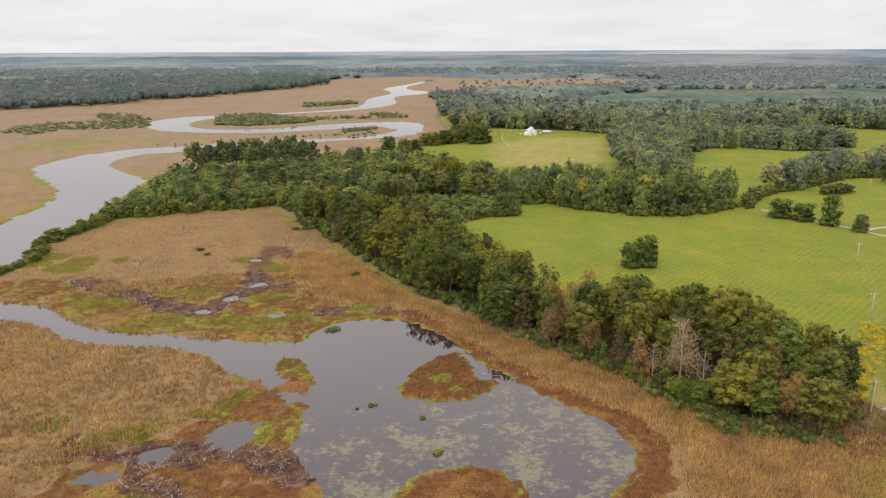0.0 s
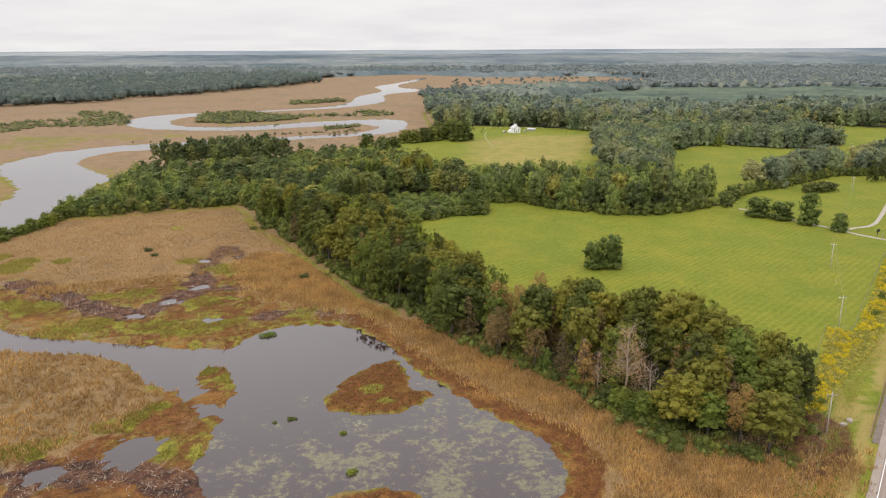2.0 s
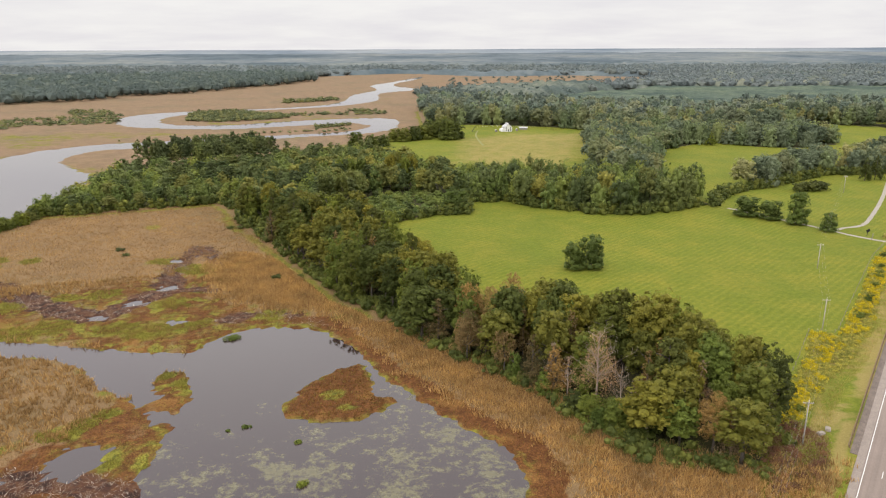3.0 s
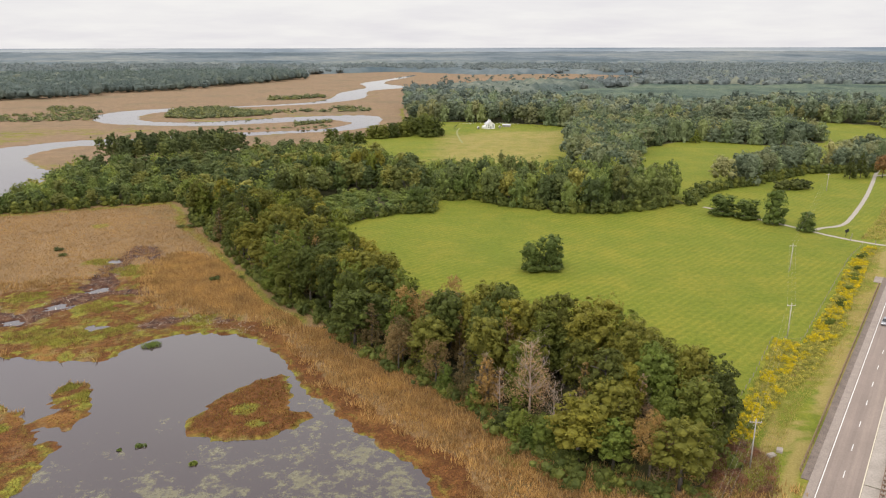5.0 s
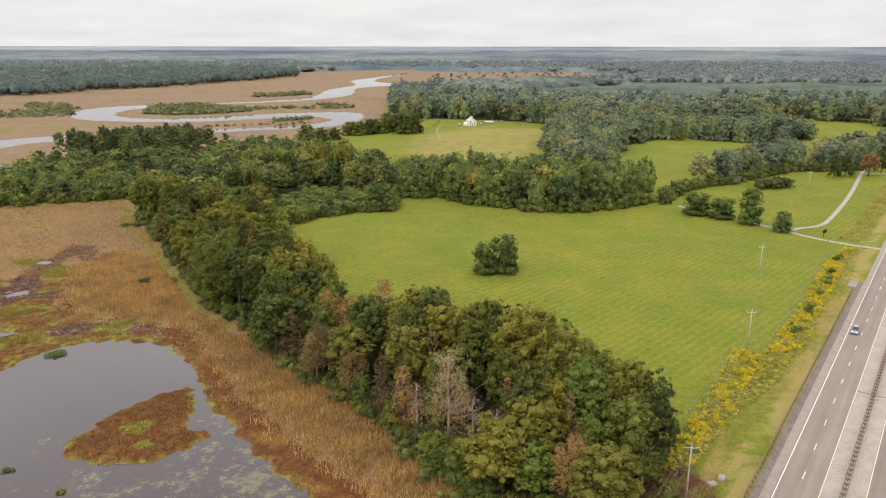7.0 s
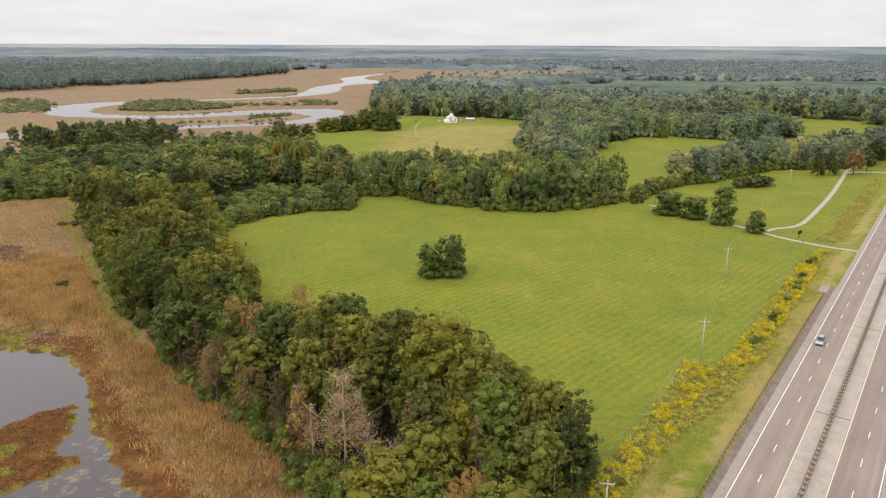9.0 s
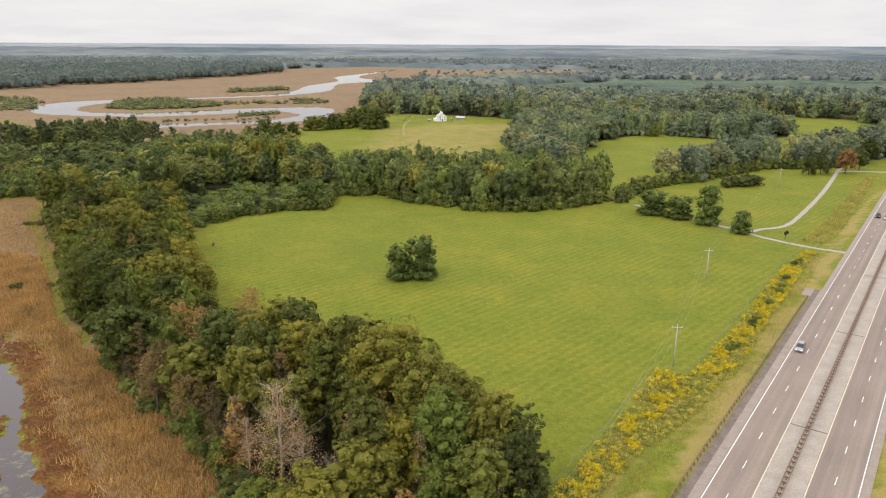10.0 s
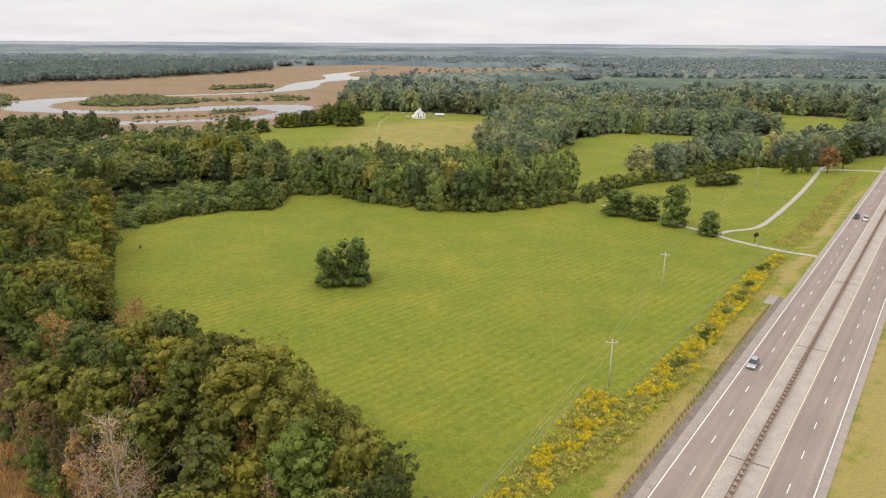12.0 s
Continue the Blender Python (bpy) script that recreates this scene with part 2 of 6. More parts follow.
w = Nodes("water_surface", 0.06, 0, 0.5)
w.b.inputs["IOR"].default_value = 1.56
wp = w.place()
alg = w.attr("algae")
scum = w.math("ADD", w.math("ADD", w.math("MULTIPLY", w.noise(0.5, wp, 9, 0.72), 0.55), w.math("MULTIPLY", w.noise(0.1, wp, 4, 0.6), 0.45)), w.math("MULTIPLY", alg[0], 0.17))
film = w.math("MULTIPLY", w.step(scum, 0.65, 0.73), 0.42)
c = w.mix(film, (0.03, 0.017, 0.018), w.ramp(w.noise(1.2, wp, 5), [(0.3, (0.13, 0.125, 0.05)), (0.7, (0.27, 0.25, 0.09))]))
w.link(w.math("ADD", 0.03, w.math("MULTIPLY", film, 0.6)), w.b.inputs["Roughness"])
w.bump(w.noise(1.4, wp, 3), 0.04, 0.05)
WATER = w.colour(c)

rd = Nodes("worn_asphalt", 0.9, 0, 0.25)
along = rd.coord("Object", (1, 1, 1), -math.atan2(0.803, 0.596))
lanes = rd.t.nodes.new("ShaderNodeMapping")
lanes.inputs["Scale"].default_value = (0.012, 0.75, 1)
rd.link(along, lanes.inputs["Vector"])
grit = rd.noise(3.0, along, 6, 0.6)
c = rd.ramp(grit, [(0.3, (0.212, 0.17, 0.146)), (0.7, (0.256, 0.207, 0.177))])
c = rd.mix(1.0, c, rd.ramp(rd.noise(1.0, lanes.outputs[0], 3), [(0.3, (0.82, 0.81, 0.82)), (0.7, (1.12, 1.12, 1.1))]), "MULTIPLY")
c = rd.mix(1.0, c, rd.ramp(rd.noise(0.08, along, 4), [(0.3, 0.9), (0.7, 1.06)]), "MULTIPLY")
rd.bump(grit, 0.15, 0.02)
ASPHALT = rd.colour(c)
DIRTY_SHOULDER = surface("dirty_shoulder_asphalt", (0.135, 0.105, 0.088), (0.23, 0.185, 0.155), 0.5, 0.92, bump=0.2, wear=0.3)
MEDIAN = surface("median_concrete", (0.3, 0.26, 0.222), (0.4, 0.352, 0.305), 0.3, 0.9, bump=0.15, wear=0.2)
SHOULDER = surface("shoulder_asphalt", (0.24, 0.198, 0.17), (0.335, 0.282, 0.24), 0.4, 0.9, bump=0.15, wear=0.2)
LINE_WHITE = surface("white_road_paint", (0.6, 0.6, 0.58), (0.8, 0.8, 0.78), 2.0, 0.6, wear=0.15)
LINE_YELLOW = surface("yellow_road_paint", (0.52, 0.465, 0.34), (0.66, 0.6, 0.46), 2.0, 0.6, wear=0.2)
RUSTY = surface("weathered_steel", (0.18, 0.115, 0.082), (0.34, 0.235, 0.17), 1.0, 0.75, 0.3, wear=0.3)
POST_WOOD = surface("grey_timber", (0.22, 0.2, 0.18), (0.38, 0.35, 0.32), 1.0, 0.9, bump=0.4)
GRAVEL = surface("gravel_track", (0.27, 0.242, 0.2), (0.44, 0.4, 0.345), 1.5, 0.95, bump=0.5, wear=0.2)
PAINT_WHITE = surface("white_boards", (0.7, 0.7, 0.68), (0.82, 0.82, 0.8), 0.5, 0.6, wear=0.08)
ROOF_GREY = surface("grey_roof_metal", (0.42, 0.42, 0.43), (0.55, 0.55, 0.56), 0.3, 0.5, wear=0.15)
BRICK = surface("red_chimney_brick", (0.2, 0.09, 0.06), (0.32, 0.16, 0.12), 2.0, 0.9)
DARK = surface("black_metal", (0.012, 0.012, 0.012), (0.03, 0.03, 0.03), 1.0, 0.6)
GLASS = surface("dark_window_glass", (0.02, 0.024, 0.028), (0.04, 0.045, 0.05), 1.0, 0.1, spec=0.6)
CAR_PAINT = surface("grey_car_paint", (0.3, 0.31, 0.325), (0.34, 0.35, 0.365), 1.0, 0.25, 0.6, bump=0.0, wear=0.05)
CAR_SILVER = surface("silver_car_paint", (0.5, 0.5, 0.5), (0.56, 0.56, 0.56), 1.0, 0.25, 0.5, bump=0.0, wear=0.05)
RUBBER = surface("black_rubber", (0.015, 0.015, 0.015), (0.03, 0.03, 0.03), 4.0, 0.9)
POLE_WOOD = surface("bleached_pole_timber", (0.36, 0.33, 0.3), (0.56, 0.52, 0.48), 1.0, 0.9, bump=0.4)
WIRE = surface("grey_wire", (0.3, 0.29, 0.27), (0.42, 0.4, 0.38), 1.0, 0.6)


# ---- plan: outlines on the ground, in metres ----
def rounded(points, times=2):
    """Cuts the corners of an outline."""
    p = np.array(points, float)
    for _ in range(times):
        q = np.roll(p, -1, axis=0)
        p = np.stack([0.75 * p + 0.25 * q, 0.25 * p + 0.75 * q], 1).reshape(-1, 2)
    return p


POND = rounded([(-43, 218), (-35, 235), (-24, 240), (-7, 237), (1, 229), (9, 219), (15, 203), (23, 195), (29, 186), (38, 174), (47, 166), (51, 157), (51, 146),
                (46, 139), (38, 132), (20, 118), (-18, 120), (-24, 142), (-33, 154), (-31, 163), (-34, 185), (-32, 194), (-40, 205)], 2)
ISLAND = rounded([(-9, 181), (-6, 194), (-2, 201), (8, 212), (12, 210), (14, 199), (16, 191), (22, 189), (20, 184), (9, 176), (1, 177)], 2)
ISLAND_SOUTH = rounded([(-10, 128), (-4, 141), (4, 146), (15, 146), (21, 142), (24, 134), (22, 126), (0, 122)], 2)
CREEK = rounded([(-200, 262), (-165, 260), (-155, 258), (-143, 254), (-123, 235), (-108, 229), (-92, 227), (-78, 224), (-56, 220), (-36, 219), (-40, 205), (-48, 208),
                 (-45, 190), (-58, 195), (-65, 205), (-79, 216), (-104, 218), (-119, 222), (-137, 237), (-155, 243), (-200, 250)], 1)
POOLS = [rounded(p, 2) for p in (
    [(-54, 166), (-45, 169), (-42, 156), (-51, 153), (-55, 158)], [(-74, 281), (-68, 283), (-65, 278), (-73, 276)], [(-82, 263), (-74, 266), (-70, 263), (-79, 258)], [(-88, 250), (-83, 251), (-78, 248), (-85, 246)], [(-84, 316), (-78, 317), (-75, 313), (-81, 312)], [(-60, 246), (-52, 247), (-51, 244), (-58, 243)],
    [(-80, 143), (-72, 146), (-70, 142), (-77, 138)],
    [(-70, 153), (-62, 156), (-60, 151), (-68, 146)],
    [(-50, 198), (-46, 199), (-41, 190), (-44, 186), (-49, 190)], [(-41, 184), (-36, 184), (-31, 180), (-36, 176.5), (-41, 180)])]
RIVER = rounded([(-300, 180), (-255, 330), (-238, 386), (-240, 411), (-238, 435), (-248, 474), (-276, 513), (-302, 543), (-325, 580), (-325, 613), (-313, 654), (-292, 680), (-268, 699), (-235, 702),
                 (-213, 722), (-154, 747), (-83, 767), (-47, 797), (-40, 850), (-12, 860), (-10, 820), (-23, 780), (-52, 757), (-116, 734), (-180, 700), (-226, 673), (-264, 652), (-274, 631), (-272, 602),
                 (-259, 575), (-229, 541), (-213, 525), (-203, 497), (-202, 461), (-196, 419), (-196, 380), (-192, 341), (-186, 296), (-205, 180)], 1)
LOOP = rounded([(-12, 840), (-49, 842), (-58, 872), (-86, 860), (-111, 850), (-150, 829), (-187, 811), (-245, 813), (-304, 830), (-338, 862), (-356, 900), (-366, 950), (-356, 992), (-327, 1015),
                (-296, 1029), (-249, 1048), (-195, 1069), (-156, 1098), (-123, 1142), (-112, 1237), (-120, 1322), (-97, 1407), (-80, 1470), (-92, 1545), (-115, 1633), (-72, 1763), (-40, 1900), (-8, 2040),
                (6, 2035), (-22, 1860), (-62, 1725), (-56, 1590), (-8, 1535), (-7, 1464), (-56, 1414), (-74, 1365), (-59, 1233), (-68, 1173), (-111, 1098), (-181, 1054), (-238, 1028), (-280, 996), (-310, 952), (-308, 915),
                (-293, 873), (-254, 845), (-196, 852), (-159, 880), (-118, 904), (-74, 920), (-23, 922), (-9, 880)], 1)
# dry land: everything east of the marsh edge
UPLAND = [(135, 60), (118, 135), (101, 150), (76, 160), (69, 172), (58, 190), (44, 206), (27, 221), (9, 253), (-4, 266), (-16, 288), (-31, 313), (-48, 342), (-71, 378),
          (-84, 412), (-97, 428), (-115, 419), (-160, 402), (-188, 396), (-192, 480), (-190, 530), (-120, 610), (-30, 690), (10, 740), (20, 830), (10, 1000), (90, 1250), (900, 1500), (2600, 1700), (2600, 60)]
MAIN_FIELD = rounded([(120, 165), (112, 183), (95, 203), (82, 216), (62, 228), (48, 240), (36, 262), (24, 290), (6, 335), (0, 354), (8, 363), (31, 387), (52, 391), (48, 420), (69, 421), (89, 404), (117, 388),
                      (138, 386), (163, 393), (177, 404), (192, 402), (236, 327), (158, 228), (150, 230), (118, 180)], 1)
HOUSE_FIELD = rounded([(0, 585), (-28, 640), (-10, 700), (50, 735), (47, 822), (104, 813), (164, 788), (198, 753), (180, 690), (163, 640), (140, 500), (100, 480), (50, 480)], 1)
FIELD_EAST = rounded([(190, 440), (190, 500), (192, 550), (237, 625), (281, 662), (330, 640), (360, 600), (330, 540), (300, 520), (240, 470)], 1)
FIELD_TRACK = rounded([(192, 402), (206, 430), (221, 444), (246, 459), (296, 494), (340, 497), (380, 510), (400, 520), (236, 327), (215, 362)], 0)
FIELD_FAR = rounded([(385, 690), (398, 760), (424, 812), (471, 805), (520, 760), (540, 690), (480, 640)], 1)
VERGE = [(-160, -260), (60, 40), (100, 150), (119, 181), (150, 228), (158, 226), (236, 327), (400, 525), (600, 780), (760, 780), (200, 40), (-20, -260)]
RUST_RIM = [(-26, 246), (-5, 246), (6, 232), (15, 217), (21, 204), (30, 196), (36, 187), (46, 176), (56, 166), (59, 152), (55, 138), (44, 120), (10, 120), (0, 160), (0, 215), (-26, 228)]
MUD_NORTH = [(-190, 262), (-190, 285), (-150, 292), (-128, 270), (-105, 275), (-85, 290), (-66, 305), (-45, 312), (-40, 296), (-50, 280), (-38, 264), (-20, 257), (3, 244), (-8, 232), (-42, 217), (-60, 220), (-92, 227), (-123, 236), (-143, 255)]
MUD_SOUTH = [(-95, 125), (-80, 152), (-60, 170), (-52, 190), (-46, 208), (-28, 205), (-30, 180), (-25, 155), (-14, 130), (-10, 110), (-60, 105)]
MUD_BANDS = [([(-146, 284), (-130, 277), (-109, 261), (-92, 252), (-83, 250)], 5.5), ([(-83, 250), (-77, 262), (-70, 276), (-77, 308), (-74, 333)], 5.0), ([(-74, 333), (-59, 313), (-49, 301)], 3.5),
             ([(-60, 278), (-47, 275)], 2.6), ([(-40, 245), (-31, 249), (-20, 249), (-9, 241)], 3.0), ([(-67, 150), (-53, 153), (-40, 150), (-30, 143)], 4.5), ([(-88, 157), (-67, 150)], 3.0), ([(-66, 140), (-46, 128)], 3.5)]
SEDGE_SPOTS = [(-123, 257, 9), (-134, 260, 6), (-161, 304, 10), (-104, 268, 5), (-92, 272, 6), (-84, 314, 6), (-67, 302, 8), (-51, 307, 4), (-103, 234, 8), (-94, 239, 8), (-73, 238, 7), (-61, 235, 8), (-52, 240, 6), (-62, 262, 7),
               (-46, 243, 4), (-25, 249, 5), (-54, 177, 3.4), (-51, 182, 2.6), (-58, 172, 3.8), (-41, 160, 2.6), (-29.5, 158, 2.6), (-75, 161, 4.6), (-82, 158, 4), (-70, 165, 2.6), (-97, 166, 5), (-50, 213, 5.5), (-45, 205, 5.5), (-37, 197, 4.2), (-60, 131, 5), (-42, 128, 5), (-177, 321, 8), (-159, 315, 7), (-178, 310, 7), (-142, 315, 5), (-112, 374, 5), (-39, 343, 6), (-50, 357, 5), (-104, 424, 7), (4, 190, 2.5), (9, 185, 2)]
LOOP_BAR = [(-300, 905), (-275, 872), (-198, 845), (-135, 868), (-97, 905), (-40, 935), (-60, 985), (-130, 960), (-215, 900), (-255, 960), (-290, 985)]
BRUSH_WEST = [(-330, 640), (-300, 720), (-240, 735), (-200, 745), (-260, 800), (-420, 780), (-460, 700)]

# woods
BELT = [(104, 153), (90, 159), (77, 162), (70, 175), (60, 192), (46, 208), (30, 223), (12, 255), (-1, 268), (-13, 290), (-28, 315), (-45, 345), (-66, 380), (-50, 392), (-20, 365), (2, 345),
        (20, 288), (32, 262), (46, 238), (60, 226), (80, 214), (94, 201), (110, 183), (112, 165)]
WOOD_WEST = [(-66, 380), (-80, 412), (-95, 432), (-115, 424), (-160, 408), (-186, 402), (-188, 470), (-185, 520), (-120, 590), (-40, 600), (-10, 560), (40, 470), (48, 425), (30, 440), (-5, 440), (-25, 400), (-30, 378)]
WEST_FRONT = [(-80, 412), (-95, 432), (-115, 424), (-160, 408), (-186, 402), (-188, 452), (-150, 462), (-112, 470), (-78, 462), (-66, 440)]
WEST_PINES = [(-188, 528), (-172, 572), (-120, 592), (-92, 586), (-100, 548), (-140, 530)]
WEST_BACK = [(-188, 452), (-150, 462), (-112, 470), (-78, 462), (-60, 500), (-30, 560), (-44, 596), (-92, 586), (-100, 548), (-140, 530), (-188, 524)]
WEST_TALL = [(-66, 380), (-78, 408), (-66, 440), (-78, 462), (-60, 500), (-30, 560), (-10, 560), (40, 470), (48, 425), (30, 440), (-5, 440), (-25, 400), (-30, 378)]
NORTH_WOOD = [(25, 865), (110, 850), (200, 800), (260, 775), (330, 765), (400, 845), (470, 845), (600, 780), (760, 800), (700, 900), (507, 985), (360, 905), (271, 950), (203, 975), (135, 1036), (58, 1095), (10, 1075)]
SCRUB = [(2, 352), (9, 366), (31, 390), (50, 394), (44, 428), (20, 442), (-8, 436), (-24, 400), (-20, 372)]
BAND_NORTH = [(50, 424), (69, 424), (89, 407), (117, 391), (138, 389), (163, 396), (177, 407), (192, 405), (184, 424), (160, 448), (140, 470), (120, 455), (86, 472), (48, 470)]
BAND_TRACK = [(216, 452), (228, 456), (246, 464), (296, 500), (345, 506), (350, 530), (310, 532), (262, 496), (236, 476), (218, 466)]
BAND_HOUSE = [(150, 480), (186, 500), (188, 550), (233, 628), (278, 665), (262, 730), (200, 756), (175, 690), (165, 640), (150, 560)]
BAND_FAR = [(283, 668), (310, 640), (345, 628), (395, 650), (385, 700), (320, 712), (265, 735)]
BAND_EAST = [(345, 510), (400, 540), (520, 690), (545, 760), (510, 770), (480, 640), (420, 600), (360, 570)]
NORTH_FRONT = [(20, 835), (50, 826), (104, 817), (166, 792), (202, 757), (262, 738), (320, 716), (390, 706), (400, 770), (424, 816), (471, 809), (520, 770), (560, 770), (560, 800), (470, 840), (400, 840),
               (330, 760), (260, 775), (200, 800), (110, 850), (30, 870)]

# the road: a point on its west edge line, its direction, and the direction across
ROAD_P, ROAD_U, ROAD_N, ROAD_Z = np.array((151.8, 190.6)), np.array((0.596, 0.803)), np.array((0.803, -0.596)), 2.45


def road_xy(s, o):
    p = ROAD_P + s * ROAD_U + o * ROAD_N
    return float(p[0]), float(p[1])


def outline_distance(points, X, Y):
    """Metres to an outline, positive inside it."""
    p = np.asarray(points, float)
    q = np.roll(p, -1, axis=0)
    best, inside = np.full(X.shape, 1e18), np.zeros(X.shape, bool)
    for (x0, y0), (x1, y1) in zip(p, q):
        dx, dy = x1 - x0, y1 - y0
        k = np.clip(((X - x0) * dx + (Y - y0) * dy) / (dx * dx + dy * dy + 1e-12), 0, 1)
        best = np.minimum(best, (X - x0 - k * dx) ** 2 + (Y - y0 - k * dy) ** 2)
        if y0 != y1:
            inside ^= ((y0 > Y) != (y1 > Y)) & (X < (x1 - x0) * (Y - y0) / (y1 - y0) + x0)
    return np.where(inside, 1, -1) * np.sqrt(best)


def smooth(v, lo, hi):
    k = np.clip((v - lo) / (hi - lo), 0, 1)
    return k * k * (3 - 2 * k)


def ripple(X, Y, size, seed):
    """Smooth noise of about that size, from sums of turned waves, -1 to 1."""
    r = np.random.RandomState(seed)
    out = np.zeros(X.shape)
    for k in range(9):
        a, ph, f = r.uniform(0, 6.283), r.uniform(0, 6.283), 6.283 / size * r.uniform(0.6, 1.7)
        out += np.sin(f * (X * np.cos(a) + Y * np.sin(a)) + ph + 1.3 * np.sin(f * 0.6 * (Y * np.cos(a) - X * np.sin(a)) + 2 * ph))
    return out / 5.0


def water_depth(X, Y):
    """Metres inside the nearest water outline (negative on land), with a ragged shore."""
    near = np.maximum(outline_distance(POND, X, Y), outline_distance(CREEK, X, Y))
    for p in POOLS:
        near = np.maximum(near, outline_distance(p, X, Y) - 0.1 + 1.6 * ripple(X, Y, 5, 8))
    near = np.minimum(near, -outline_distance(ISLAND, X, Y))
    near = np.minimum(near, -outline_distance(ISLAND_SOUTH, X, Y))
    near = near + 1.1 * ripple(X, Y, 8, 3) + 0.7 * ripple(X, Y, 3.2, 4)
    far = np.maximum(outline_distance(RIVER, X, Y), outline_distance(LOOP, X, Y)) + 2.4 * ripple(X, Y, 26, 5) + 1.2 * ripple(X, Y, 9, 6)
    return np.maximum(near, far)


def heights(X, Y):
    X, Y = np.asarray(X, float), np.asarray(Y, float)
    up = outline_distance(UPLAND, X, Y)
    z = 0.4 + 0.12 * ripple(X, Y, 9, 1) + 1.6 * smooth(up, -4, 30) + 0.25 * ripple(X, Y, 120, 2) * smooth(up, 0, 60)
    o = (X - ROAD_P[0]) * ROAD_N[0] + (Y - ROAD_P[1]) * ROAD_N[1]
    bed = smooth(o, -11, -5) * (1 - smooth(o, 25, 32))
    z = z * (1 - bed) + (ROAD_Z - 0.12) * bed
    d = water_depth(X, Y)
    z = np.where(up < 20, np.minimum(z, 0.35 - 0.9 * smooth(d, -1.5, 1.5)) * smooth(d, -6, 0) + z * (1 - smooth(d, -6, 0)), z)
    z = z + 38 * smooth(Y, 2600, 5000) ** 1.1
    return z


def steps(*spans):
    """Grid lines: (start, end, step) spans one after another, end lines once."""
    out = []
    for a, b, s in spans:
        n = max(1, round((b - a) / s))
        out += [a + (b - a) * k / n for k in range(n)]
    return np.array(out + [spans[-1][1]])


def sheet(name, xs, ys, Z, material, masks=()):
    nx, ny = len(xs), len(ys)
    me = bpy.data.meshes.new(name)
    X, Y = np.meshgrid(xs, ys)
    co3 = np.stack([X, Y, Z], -1).reshape(-1, 3)
    i = (np.arange(ny - 1)[:, None] * nx + np.arange(nx - 1)[None]).ravel()
    quads = np.stack([i, i + 1, i + nx + 1, i + nx], 1)
    me.vertices.add(len(co3))
    me.vertices.foreach_set("co", co3.ravel())
    me.loops.add(quads.size)
    me.loops.foreach_set("vertex_index", quads.ravel())
    me.polygons.add(len(quads))
    me.polygons.foreach_set("loop_start", np.arange(0, quads.size, 4))
    me.polygons.foreach_set("use_smooth", np.ones(len(quads), bool))
    me.update(calc_edges=True)
    for key, layers in masks:
        a = me.attributes.new(key, "FLOAT_COLOR", "POINT")
        full = np.zeros((len(co3), 4), np.float32)
        full[:, 3] = 1
        for k, v in enumerate(layers):
            full[:, k] = np.clip(v.ravel(), 0, 1)
        a.data.foreach_set("color", full.ravel())
    me.materials.append(material)
    return new(name, me)


# ---- ground and water ----
xs = steps((-3600, -1200, 120), (-1200, -420, 26), (-420, -200, 5), (-200, 130, 1.8), (130, 420, 3.6), (420, 900, 16), (900, 3800, 120))
ys = steps((-300, 60, 40), (60, 120, 4), (120, 300, 1.5), (300, 470, 2.6), (470, 1250, 6.2), (1250, 2100, 14), (2100, 4950, 75))
GX, GY = np.meshgrid(xs, ys)
depth, up = water_depth(GX, GY), outline_distance(UPLAND, GX, GY)
low = 1 - smooth(up, -3, 3)
shore = smooth(depth, -7, -0.5) * low
mid = ripple(GX, GY, 11, 12)
rim = smooth(outline_distance(RUST_RIM, GX, GY) + 1.2 * ripple(GX, GY, 6, 21), -4, -0.5)
isl = np.maximum(smooth(outline_distance(ISLAND, GX, GY), -1, 1), smooth(outline_distance(ISLAND_SOUTH, GX, GY), -1, 1))
ragged = 5 * ripple(GX, GY, 13, 19) + 2.5 * ripple(GX, GY, 5, 20)
south = smooth(outline_distance(MUD_SOUTH, GX, GY) + ragged, -5, 6)
mess = np.maximum(smooth(outline_distance(MUD_NORTH, GX, GY) + ragged, -5, 6), south)
fringe = smooth(depth, -3.0, -0.4)


def along_bands(bands, X, Y):
    """Metres inside the widest of several ribbons, negative outside."""
    best = np.full(X.shape, -1e9)
    for line, half in bands:
        for (x0, y0), (x1, y1) in zip(line[:-1], line[1:]):
            dx, dy = x1 - x0, y1 - y0
            k = np.clip(((X - x0) * dx + (Y - y0) * dy) / (dx * dx + dy * dy), 0, 1)
            best = np.maximum(best, half - np.hypot(X - x0 - k * dx, Y - y0 - k * dy))
    return best


def in_spots(X, Y):
    return np.maximum.reduce([r0 - np.hypot(X - x0, (Y - y0) * 1.25) for x0, y0, r0 in SEDGE_SPOTS])


mud_core = smooth(along_bands(MUD_BANDS, GX, GY) + 0.5 * ragged, -2.5, 2.0)
sedge_core = smooth(in_spots(GX, GY) + 0.45 * ragged, -2.5, 2.0)
ring = np.maximum(smooth(outline_distance(MUD_NORTH, GX, GY) + ragged, -16, -4), smooth(outline_distance(MUD_SOUTH, GX, GY) + ragged, -10, -3)) * (1 - mess)
rust_m = np.clip(np.maximum(np.maximum(rim * 0.8, isl * 0.72) * (1 - 0.45 * fringe), np.maximum(mess * (0.62 - 0.22 * mid) + 0.1 * south, 0.42 * shore * (1 - 0.6 * smooth(GY, 400, 600)))) * low, 0, 1)
river_side = smooth(GY, 300, 400) * (1 - 0.75 * smooth(GY, 520, 640))
